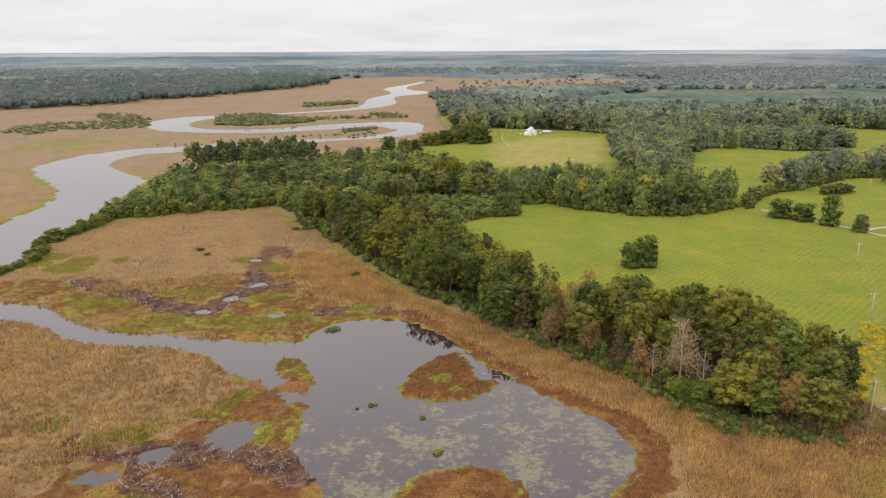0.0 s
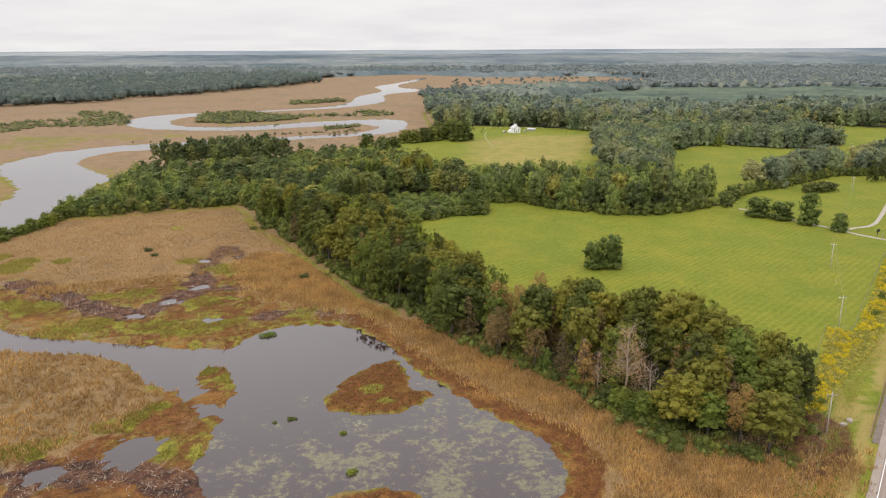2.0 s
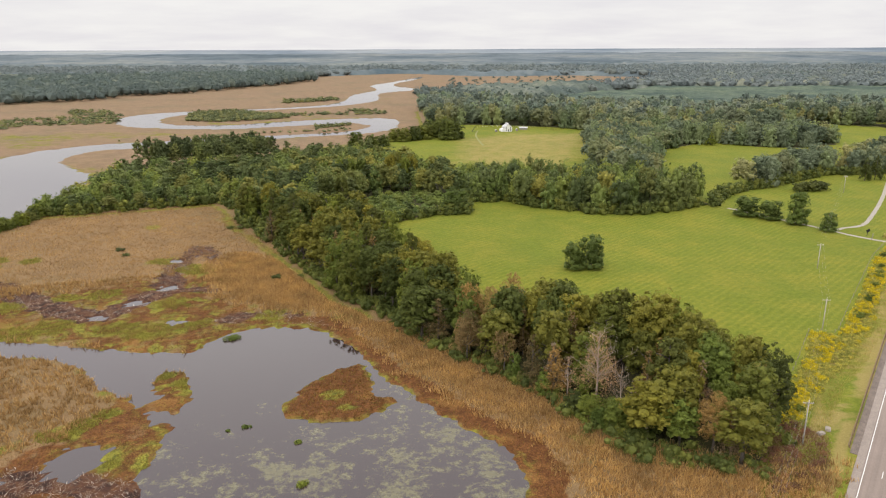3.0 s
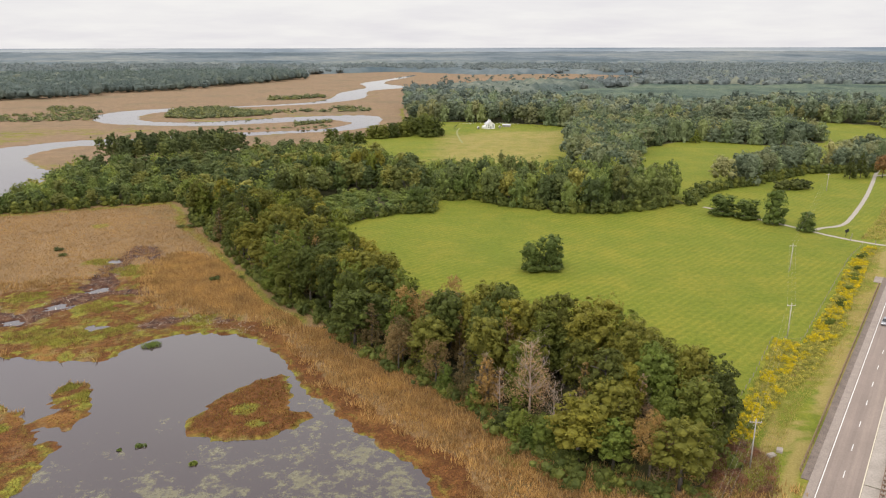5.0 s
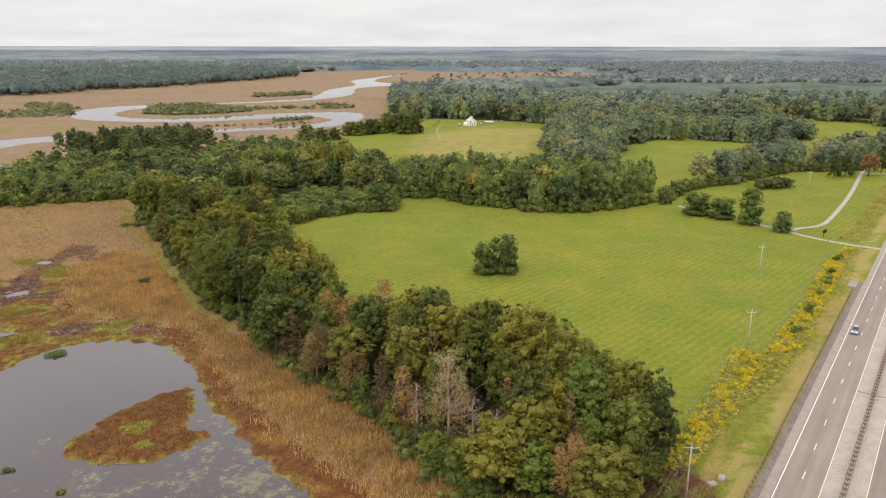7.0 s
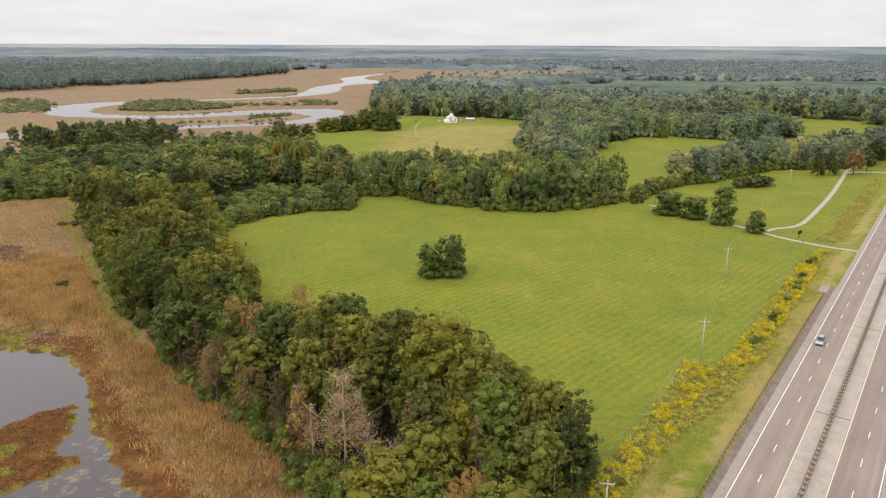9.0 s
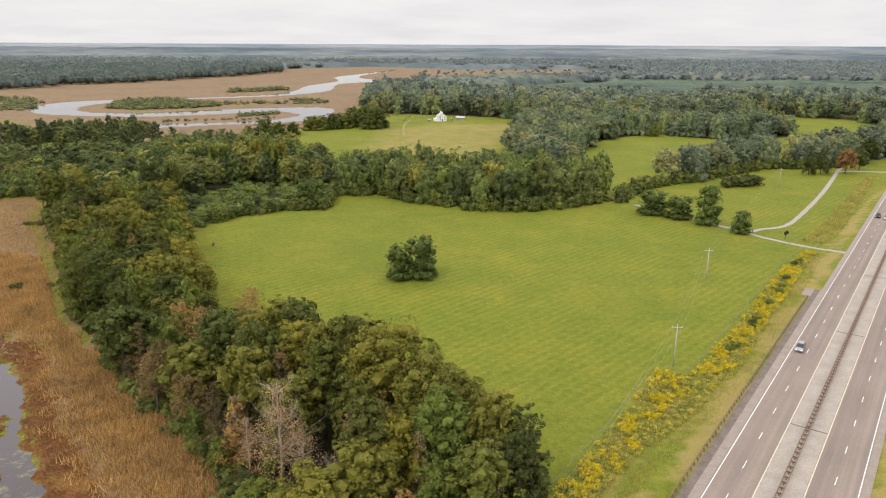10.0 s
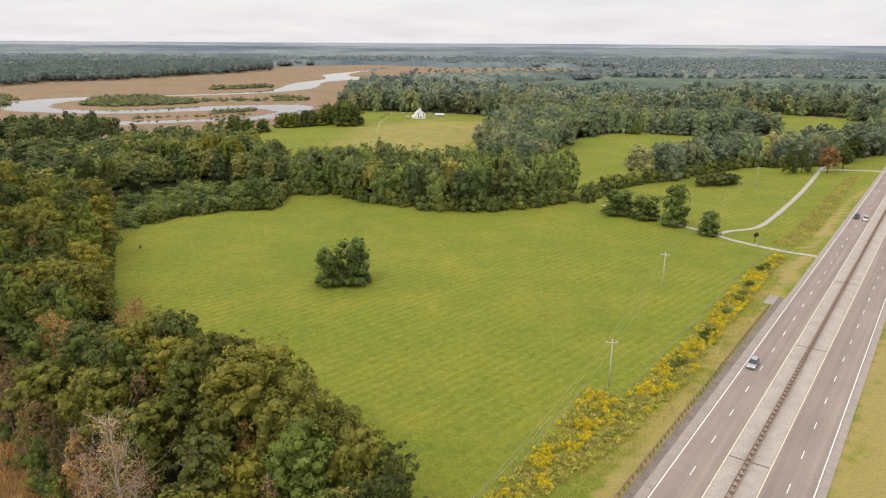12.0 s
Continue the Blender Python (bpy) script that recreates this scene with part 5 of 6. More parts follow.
v, f = block(-1.5, 1.5, -0.07, 0.07, -0.02, 0.006)
DASH = mesh_of("lane_dash", v, f, LINE_WHITE)
for o, s_first in ((3.45, DASH_A), (17.55, DASH_B)):
    for k in range(-12, 48):
        ob = part("lane_dash", DASH, road)
        ob.matrix_basis = pose(*road_xy(s_first + 12.1 * k, o), ROAD_Z, 0, 0, ROAD_TURN)
v, f = join([block(-0.2, 0.2, -3.25, 3.25, -0.02, 0.012)])
DRAIN = mesh_of("drain_channel", v, f, surface("stained_concrete", (0.1, 0.088, 0.06), (0.2, 0.175, 0.13), 1.0, 0.9))
for k in range(-4, 14):
    ob = part("drain_channel", DRAIN, road, "dark drain slot across the median")
    ob.matrix_basis = pose(*road_xy(DRAIN_S + 58.4 * k, 10.45), ROAD_Z + 0.012, 0, 0, ROAD_TURN)


def guard_rail(s0, s1, o, sides, label, out=0.0):
    """A steel beam barrier: corrugated beam on posts."""
    ob = new("guard_rail")
    ob.location = (*road_xy(s0, o), ROAD_Z)
    ob.rotation_euler = (0, 0, radians(ROAD_TURN))
    tagged(ob, label, "guard rail", "steel barriers along the road")
    length = s1 - s0
    for side in sides:
        prof = [(0.26, 0.4), (0.34, 0.46), (0.34, 0.52), (0.26, 0.58), (0.34, 0.64), (0.34, 0.68), (0.26, 0.73)]
        verts, faces = [], []
        for x in (0.0, length):
            verts += [(x, side * (a + out), z) for a, z in prof] + [(x, side * (a + out - 0.05), z) for a, z in reversed(prof)]
        m = len(prof) * 2
        faces += [(k, (k + 1) % m, (k + 1) % m + m, k + m) for k in range(m)]
        part("beam", mesh_of("beam", verts, faces, RUSTY), ob, "weathered brown steel beam")
    v, f = join([block(-0.1, 0.1, -0.1, 0.1, -0.5, 0.7, 0.02), *[block(-0.11, 0.11, *sorted((side * 0.104, side * (0.25 + out))), 0.42, 0.7) for side in sides]])
    me = mesh_of("post", v, f, RUSTY)
    n = min(290, int(length / 1.905))
    for k in range(n):
        p = part("post", me, ob)
        p.location = (0.3 + k * length / n, 0, 0)
    return ob


guard_rail(-41, 103, -3.75, (1,), "weathered brown steel guard rail on short posts beside the shoulder")
guard_rail(-110, 420, 10.45, (-1, 1), "rusty double guard rail along the middle of the median", 0.16)


# ---- tracks ----
def ribbon(name, points, width, material, label, lift=0.06, tail=None):
    p = np.array(points, float)
    for _ in range(3):
        p = np.concatenate([p[:1], np.stack([0.75 * p[:-1] + 0.25 * p[1:], 0.25 * p[:-1] + 0.75 * p[1:]], 1).reshape(-1, 2), p[-1:]])
    seg = np.r_[0, np.cumsum(np.hypot(*np.diff(p, axis=0).T))]
    q = np.arange(0, seg[-1], 2.0)
    p = np.stack([np.interp(q, seg, p[:, 0]), np.interp(q, seg, p[:, 1])], 1)
    d = np.gradient(p, axis=0)
    d /= np.linalg.norm(d, axis=1, keepdims=True)
    nrm = np.stack([-d[:, 1], d[:, 0]], 1)
    wv = width / 2 * (1 + 0.07 * np.sin(q * 0.5) + 0.05 * np.sin(q * 1.3))
    cols = [(-1, -0.25), (-0.97, lift), (0.97, lift), (1, -0.25)]
    verts = []
    for k in range(len(p)):
        for a, up_ in cols:
            x, y = p[k] + nrm[k] * wv[k] * a
            verts.append((x, y, 0))
    zs = terrain(np.array([a[0] for a in verts]), np.array([a[1] for a in verts]))
    verts = [(a[0], a[1], z + cols[i % 4][1]) for i, (a, z) in enumerate(zip(verts, zs))]
    faces = []
    for k in range(len(p) - 1):
        faces += [(4 * k + j, 4 * k + j + 1, 4 * k + j + 5, 4 * k + j + 4) for j in range(3)]
    faces = [tuple(reversed(q4)) for q4 in faces]
    return tagged(new(name, mesh_of(name, verts, faces, material)), label, "track", kind="structure")


ribbon("track", [(248, 321), (231.5, 336.5), (224, 349.5), (217, 363), (209, 375.5), (192, 402)], 2.2, GRAVEL, "pale gravel track from the road along the field", 0.1)
ribbon("driveway", [(226, 352), (232, 357), (244, 360.5), (259, 379), (288, 418), (322, 468), (339, 494), (352, 512)], 2.1, GRAVEL, "pale gravel drive curving through the small field", 0.12)
ribbon("lane", [(336, 490), (352, 494), (376, 482)], 3.2, GRAVEL, "pale gravel lane joining the road", 0.12)
ribbon("house_track", [(75, 655), (73, 690), (72, 735), (77, 768)], 1.7, surface("faint_wheel_track", (0.2, 0.22, 0.07), (0.3, 0.28, 0.12), 1.0, 0.95), "faint worn track across the house field", 0.05)


# ---- poles and wires ----
def utility_pole(x, y, h, turn, arm=2.4):
    ob = new("utility_pole")
    z = land(x, y)
    ob.matrix_basis = pose(x, y, z, 0, 0, turn)
    tagged(ob, "weathered grey wooden utility pole with a cross-arm", "utility pole", "poles along the road")
    v, f = tube([(0, 0, -0.6), (0, 0, h * 0.5), (0, 0, h)], [0.17, 0.14, 0.11], 10)
    part("pole", mesh_of("pole", v, f, POLE_WOOD, False), ob)
    v, f = block(-arm / 2, arm / 2, 0.1, 0.22, h - 0.75, h - 0.6)
    part("cross_arm", mesh_of("cross_arm", v, f, POLE_WOOD), ob)
    for sx in (-0.42, 0.42):
        v, f = tube([(sx * arm * 0.9, 0.2, h - 0.72), (0, 0.12, h - 1.5)], [0.025, 0.025], 5)
        part("brace", mesh_of("brace", v, f, RUSTY), ob)
    for sx in (-0.46, 0.0, 0.46):
        zb = h - 0.6 if sx else h
        v, f = tube([(sx * arm, 0.16 if sx else 0, zb), (sx * arm, 0.16 if sx else 0, zb + 0.12), (sx * arm, 0.16 if sx else 0, zb + 0.2)], [0.05, 0.07, 0.03], 8)
        part("insulator", mesh_of("insulator", v, f, PAINT_WHITE, False), ob)
    return [ob.matrix_basis @ Vector((sx * arm, 0.16 if sx else 0, h - 0.4 if sx else h + 0.2)) for sx in (-0.46, 0.0, 0.46)]


ends = [utility_pole(*p) for p in POLES]
for a, b in zip(ends[:-1], ends[1:]):
    for p, q in zip(a, b):
        pts = []
        for k in range(15):
            f0 = k / 14
            m0 = p.lerp(q, f0)
            pts.append((m0.x, m0.y, m0.z - 4.0 * 1.3 * f0 * (1 - f0)))
        v, f = tube(pts, [0.012] * 15, 4)
        tagged(new("power_line", mesh_of("power_line", v, f, WIRE)), "thin sagging overhead wire between two poles", "power line", "overhead wires")


# ---- roadside goldenrod, fence, reeds ----
def tufts(name, points_xy, blades, height, width, material, label, category, seed, lean=0.35, spread=0.4, tip=0.0):
    """Joined upright blades in clumps at the given points."""
    q = np.random.RandomState(seed)
    P = np.repeat(np.asarray(points_xy, float), blades, axis=0)
    n = len(P)
    P = P + q.normal(scale=spread, size=(n, 2))
    z = terrain(P[:, 0], P[:, 1])
    keep = water_depth(P[:, 0], P[:, 1]) < -0.7
    P, z = P[keep], z[keep]
    n = len(P)
    a = q.uniform(0, 6.283, n)
    h = height * q.uniform(0.55, 1.2, n)
    w0 = width * q.uniform(0.6, 1.4, n)
    lx, ly = q.normal(scale=lean, size=n) * h, q.normal(scale=lean, size=n) * h
    base = np.stack([P[:, 0], P[:, 1], z - 0.1], 1)
    side = np.stack([np.cos(a) * w0, np.sin(a) * w0, np.zeros(n)], 1)
    top = base + np.stack([lx, ly, h], 1)
    tri = np.stack([base + side, base - side, top], 1)
    return tagged(new(name, triangles(name, tri.reshape(-1, 3), material)), label, category, kind="stuff")


def blades_material(name, stops, wide=0.05):
    n = Nodes(name, 0.85, 0, 0.2)
    c = n.ramp(n.island(), stops)
    c = n.mix(1.0, c, n.ramp(n.noise(wide, n.place(), 4), [(0.3, (0.7, 0.7, 0.72)), (0.5, (1.0, 1.0, 1.0)), (0.7, (1.22, 1.22, 1.12))]), "MULTIPLY")
    n.link(c, n.b.inputs["Base Color"])
    thin = n.t.nodes.new("ShaderNodeBsdfTranslucent")
    n.link(c, thin.inputs["Color"])
    both = n.t.nodes.new("ShaderNodeMixShader")
    both.inputs[0].default_value = 0.45
    n.link(n.b.outputs[0], both.inputs[1])
    n.link(thin.outputs[0], both.inputs[2])
    n.link(both.outputs[0], n.t.nodes["Material Output"].inputs["Surface"])
    return n.mat


def inside(points, count, seed, test=None):
    q = np.random.RandomState(seed)
    p = np.asarray(points, float)
    out = np.zeros((0, 2))
    while len(out) < count:
        c0 = q.uniform(p.min(0), p.max(0), (count * 3, 2))
        c0 = c0[outline_distance(p, c0[:, 0], c0[:, 1]) > 0]
        if test is not None:
            c0 = c0[test(c0[:, 0], c0[:, 1])]
        out = np.concatenate([out, c0])
    return out[:count]


REED_BLADES = blades_material("reed_blades", [(0.0, (0.24, 0.135, 0.05)), (0.5, (0.46, 0.28, 0.105)), (1.0, (0.66, 0.45, 0.19))], 0.11)
PALE_BLADES = blades_material("pale_reed_blades", [(0.0, (0.23, 0.13, 0.048)), (0.5, (0.39, 0.24, 0.094)), (1.0, (0.57, 0.385, 0.165))])
RUST_BLADES = blades_material("rust_sedge_blades", [(0.0, (0.085, 0.036, 0.015)), (0.55, (0.22, 0.1, 0.03)), (0.8, (0.19, 0.14, 0.035)), (1.0, (0.28, 0.24, 0.06))])
GREEN_BLADES = blades_material("green_sedge_blades", [(0.0, (0.13, 0.122, 0.028)), (0.6, (0.28, 0.262, 0.05)), (1.0, (0.42, 0.37, 0.095))])
BROWN_BLADES = blades_material("brown_grass_blades", [(0.0, (0.2, 0.112, 0.042)), (0.5, (0.37, 0.222, 0.084)), (1.0, (0.53, 0.345, 0.145))], 0.035)
REED_BAND = [(-50, 264), (-30, 254), (-5, 246), (5, 231), (14, 215), (20, 202), (29, 194), (35, 185), (45, 174), (55, 164), (58, 150), (54, 130), (90, 110), (124, 154), (106, 160), (90, 165), (81, 168), (75, 178), (64, 196),
             (49, 212), (33, 227), (15, 258), (2, 271), (-10, 292), (-25, 317), (-60, 332), (-70, 310)]
edge_rng = np.random.RandomState(60)
tufts("reeds", inside(REED_BAND, 21000, 61, lambda X, Y: (outline_distance(REED_BAND, X, Y) + 2.5 * ripple(X, Y, 8, 16) > edge_rng.rand(len(X)) * 10) & ((outline_distance(UPLAND, X, Y) < -4) | (Y < 242))), 4, 1.45, 0.1, REED_BLADES, "tall tan reeds along the tree belt", "reeds", 62, 0.34, 0.4)


def open_marsh(X, Y):
    """True where plain reed marsh grows: low land off the mud, the rust rim and the islands."""
    r0 = 3 * ripple(X, Y, 9, 17)
    bad = np.maximum.reduce([outline_distance(f, X, Y) for f in (MUD_NORTH, MUD_SOUTH, RUST_RIM, POND, CREEK)])
    return (bad + r0 < 1.5) & (outline_distance(UPLAND, X, Y) < 1) & (outline_distance(REED_BAND, X, Y) < -1)


def sedge_grows(X, Y):
    """True where the mud carries green sedge and not rusty growth."""
    return in_spots(X, Y) + 2.2 * ripple(X, Y, 9, 19) > 0


def on_mud(X, Y):
    return along_bands(MUD_BANDS, X, Y) + 2.0 * ripple(X, Y, 7, 20) > -0.5


tufts("marsh_reeds", inside([(-200, 100), (-200, 262), (-60, 300), (0, 300), (60, 100)], 16000, 63, open_marsh), 6, 1.4, 0.13, PALE_BLADES, "pale tan reeds on the near marsh", "reeds", 64, 0.42, 0.28)
tufts("marsh_grass", inside([(-190, 258), (-60, 290), (0, 290), (-30, 320), (-100, 430), (-190, 396)], 16000, 65, open_marsh), 3, 0.75, 0.1, BROWN_BLADES, "brown marsh grass north of the creek", "marsh grass", 66, 0.3, 0.6)
tufts("sedge", inside([(-200, 225), (-200, 345), (-30, 345), (0, 240), (-40, 215)], 8000, 67, lambda X, Y: sedge_grows(X, Y) & (outline_distance(UPLAND, X, Y) < 0)), 4, 0.6, 0.1, GREEN_BLADES, "yellow-green sedge on the mud", "sedge", 68, 0.4, 0.5)
tufts("sedge", inside([(-110, 120), (-110, 180), (-55, 220), (-20, 215), (-25, 120)], 4200, 69, sedge_grows), 4, 0.6, 0.1, GREEN_BLADES, "yellow-green sedge on the mud", "sedge", 70, 0.4, 0.5)
tufts("rust_sedge", inside(MUD_NORTH, 6500, 75, lambda X, Y: ~sedge_grows(X, Y) & ~on_mud(X, Y)), 3, 0.45, 0.1, RUST_BLADES, "rust-brown sedge on the wet mud", "sedge", 76, 0.4, 0.5)
tufts("rust_sedge", inside(MUD_SOUTH, 3000, 77, lambda X, Y: ~sedge_grows(X, Y) & ~on_mud(X, Y)), 3, 0.45, 0.1, RUST_BLADES, "rust-brown sedge on the wet mud", "sedge", 78, 0.4, 0.5)
STALKS = blades_material("dead_stalk_blades", [(0.0, (0.12, 0.085, 0.06)), (0.6, (0.36, 0.29, 0.23)), (1.0, (0.66, 0.6, 0.53))])
tufts("dead_stalks", inside([(-160, 235), (-160, 300), (-80, 345), (-40, 320), (0, 235)], 2600, 101, on_mud), 3, 0.5, 0.085, STALKS, "grey broken stalks lying on the wet mud", "dead stalks", 102, 1.6, 0.5)
tufts("dead_stalks", inside(MUD_SOUTH, 1200, 103, on_mud), 3, 0.5, 0.085, STALKS, "grey broken stalks lying on the wet mud", "dead stalks", 104, 1.6, 0.5)
tufts("rust_sedge", inside(RUST_RIM, 5000, 71), 3, 0.45, 0.1, RUST_BLADES, "rust-brown sedge round the pond", "sedge", 72, 0.4, 0.4)
tufts("rust_sedge", inside(ISLAND, 1500, 73), 3, 0.5, 0.1, RUST_BLADES, "rust-brown sedge on the pond island", "sedge", 74, 0.4, 0.4)
for x, y, s in ((-14.6, 175.6, 1.0), (-0.7, 168.5, 0.9), (3.2, 151.3, 1.4), (-18.5, 174.0, 0.5), (-32, 229.5, 2.2)):
    q = np.random.RandomState(int(abs(x * 10)))
    clump = foliage(q, [(x + q.normal() * 0.4 * s, y + q.normal() * 0.4 * s, 0.1, 0.55 * s, 0.7) for _ in range(5)], int(420 * max(1, 0.8 * s * s)), 0.16, 0)
    tagged(new("water_plant", triangles("water_plant", clump, LEAF["lime"])), "small green tuft of water plants in the pond", "water plant", "tufts in the pond")

GOLD_STRIP = [(108, 168), (119, 181), (133, 200), (150, 227), (158, 225), (173, 245), (195, 275), (217, 305), (233, 323), (237, 322), (219, 298), (200, 271), (182, 246), (174, 234), (164, 221), (150, 205), (135, 191), (120, 172)]
WEED_GREEN = leaf_material("weed_leaves", (0.4, 0.37, 0.085), True)
GOLD = leaf_material("goldenrod_flowers", (0.6, 0.48, 0.018), True, 0.6)
q = np.random.RandomState(81)
weeds, gold = [], []
pts = inside(GOLD_STRIP, 1500, 82)
for (x, y), z in zip(pts, terrain(pts[:, 0], pts[:, 1])):
    r = q.uniform(0.35, 0.8)
    lobes = [(x, y, z + 0.25, r, 0.6), (x + q.uniform(-0.5, 0.5), y + q.uniform(-0.5, 0.5), z + 0.5, r * 0.7, 0.6)]
    weeds.append(foliage(q, lobes, 40, 0.17, 0))
patch = ripple(pts[:, 0], pts[:, 1], 9, 83) + 0.6 * (q.rand(len(pts)) - 0.5) - 0.9 * smooth(-0.8 * (pts[:, 0] - 120) + 0.6 * (pts[:, 1] - 181), -3, -8) * (pts[:, 1] < 225) > 0.0
for (x, y), z in zip(pts[patch], terrain(pts[patch][:, 0], pts[patch][:, 1])):
    r = q.uniform(0.3, 0.6)
    gold.append(foliage(q, [(x, y, z + 0.7, r, 0.9), (x + q.uniform(-0.8, 0.8), y + q.uniform(-0.8, 0.8), z + 0.6, 0.7 * r, 0.9)], 62, 0.13, 0))
tagged(new("roadside_weeds", joined("roadside_weeds", weeds, WEED_GREEN, 1)), "rank green weeds along the field fence", "weeds", kind="stuff")
tagged(new("goldenrod", joined("goldenrod", gold, GOLD, 2)), "bright yellow goldenrod in flower along the fence", "goldenrod", kind="stuff")
UNDER = [(60, 186), (47, 203), (30, 219), (11, 250), (-3, 264), (-15, 286), (-30, 311), (-46, 341), (-42, 346), (-24, 314), (-8, 290), (4, 268), (18, 253), (34, 226), (50, 210), (64, 190), (76, 176), (82, 165), (104, 158), (104, 151), (76, 157), (68, 170)]
under = []
pts = inside(UNDER, 430, 85)
for (x, y), z in zip(pts, terrain(pts[:, 0], pts[:, 1])):
    r = q.uniform(0.4, 2.3)
    under.append(foliage(q, [(x, y, z + 0.6 * r, r, 0.9), (x + 0.6 * r * q.normal(), y + 0.6 * r * q.normal(), z + r, 0.6 * r, 0.9)], 150, 0.19, 0.66, 60, 10))
tagged(new("undergrowth", joined("undergrowth", under, UNDER_LEAF, 3)), "dark green undergrowth at the foot of the tree belt", "undergrowth", kind="stuff")
EDGE_NORTH = [(6, 364), (31, 388), (52, 391.5), (50, 420), (69, 421.5), (89, 404.5), (117, 388.5), (138, 386.5), (163, 393.5), (177, 404.5), (190, 403), (190, 410), (176, 411), (162, 400), (138, 393), (118, 395), (90, 411), (70, 428), (45, 428), (44, 396), (30, 394), (2, 368)]
EDGE_TRACK = [(192, 412), (206, 433), (221, 447), (246, 461.5), (296, 497), (345, 503), (345, 508), (294, 503), (244, 467), (218, 452), (202, 438), (188, 418)]
EDGE_WEST = [(-46, 342), (-68, 377), (-81, 411), (-95, 428), (-115, 419), (-160, 402), (-188, 396), (-188, 404), (-160, 411), (-115, 428), (-92, 437), (-74, 412), (-60, 380), (-40, 346)]
EDGE_BELT = [(112, 160), (114, 178), (97, 204), (83, 217), (63, 229), (49, 241), (37, 262), (25, 289), (7, 334), (1, 352), (-4, 348), (18, 286), (30, 260), (44, 236), (60, 223), (79, 211), (92, 199), (107, 177)]
for name, outline, count, rad, seed in (("hedge", EDGE_NORTH, 230, (0.9, 3.2), 86), ("hedge", EDGE_TRACK, 200, (1.4, 3.0), 87), ("hedge", EDGE_BELT, 330, (1.0, 2.6), 88), ("hedge", EDGE_WEST, 260, (0.9, 3.0), 89)):
    q = np.random.RandomState(seed)
    pts, leafy = inside(outline, count, seed), []
    for (x, y), z in zip(pts, terrain(pts[:, 0], pts[:, 1])):
        r = q.uniform(*rad)
        leafy.append(foliage(q, [(x, y, z + 0.55 * r, r, 1.0), (x + q.uniform(-1, 1), y + q.uniform(-1, 1), z + 1.5 * r, r * 0.75, 1.0)], 120, 0.46, 0.74, 60, 8))
    tagged(new(name, joined(name, leafy, UNDER_LEAF, seed)), "leafy green growth down to the grass at the edge of the wood", "hedge", kind="stuff")
VERGE_BLADES = blades_material("rank_grass_blades", [(0.0, (0.24, 0.23, 0.055)), (0.5, (0.4, 0.36, 0.095)), (0.8, (0.5, 0.4, 0.15)), (1.0, (0.5, 0.31, 0.15))], 0.15)
tufts("rank_grass", inside([(104, 160), (119, 180), (150, 226), (158, 224), (234, 322), (241, 324), (222, 296), (204, 270), (186, 245), (170, 224), (155, 205), (140, 190), (124, 168), (112, 150)], 9000, 93), 3, 0.5, 0.07, VERGE_BLADES,
      "rank yellow-green grass between fence and mown verge", "grass", 94, 0.3, 0.4)
for x, y, h, r in ((171, 238, 1.9, 1.7), (174, 241, 1.6, 1.5), (184, 254, 2.1, 1.8), (187, 258, 1.7, 1.4), (196, 270, 2.0, 1.8), (203, 280, 2.2, 1.9), (206, 284, 1.8, 1.6), (211, 292, 2.0, 1.7), (222, 307, 1.9, 1.8), (225, 311, 1.6, 1.5), (121, 176.5, 2.2, 1.5)):
    tree("shrub", x, y, h, r, rng, "near", 3, None, "shrubs among the goldenrod", "small dark green shrub among the yellow goldenrod", {"shrub": LEAF["gum"]})
DITCH = [(239, 337), (247, 335), (262, 352), (283, 380), (300, 404), (322, 434), (348, 470), (344, 474), (316, 438), (294, 408), (276, 384), (256, 358)]
tufts("ditch_grass", inside(DITCH, 2600, 95), 3, 0.9, 0.09, VERGE_BLADES, "tall brown and yellow grass along the ditch", "grass", 96, 0.3, 0.4)
q = np.random.RandomState(97)
pts, ditch = inside(DITCH, 45, 98), []
for (x, y), z in zip(pts, terrain(pts[:, 0], pts[:, 1])):
    r = q.uniform(0.4, 0.9)
    ditch.append(foliage(q, [(x, y, z + 0.4, r, 0.8)], 50, 0.22, 0))
tagged(new("ditch_weeds", joined("ditch_weeds", ditch, WEED_GREEN, 5)), "yellow-green weeds along the ditch", "weeds", kind="stuff")


# ---- dead trees ----
def limbs(q, p, d, length, radius, depth, out):
    """Branches of a bare tree, forking upwards."""
    pts, rad = [p], [radius]
    for k in range(3):
        d = (d + Vector((q.normal(), q.normal(), q.normal() * 0.5)) * 0.14).normalized()
        p = p + d * length / 3
        pts.append(p)
        rad.append(radius * (1 - 0.28 * (k + 1)))
    out.append(tube(pts, rad, 5))
    if depth:
        for _ in range(q.randint(2, 4)):
            at_ = pts[q.randint(1, 4)]
            side = Vector((q.normal(), q.normal(), 0.3 + 0.5 * q.rand())).normalized()
            limbs(q, at_, (d * 0.5 + side).normalized(), length * q.uniform(0.45, 0.7), max(0.02, radius * 0.42), depth - 1, out)


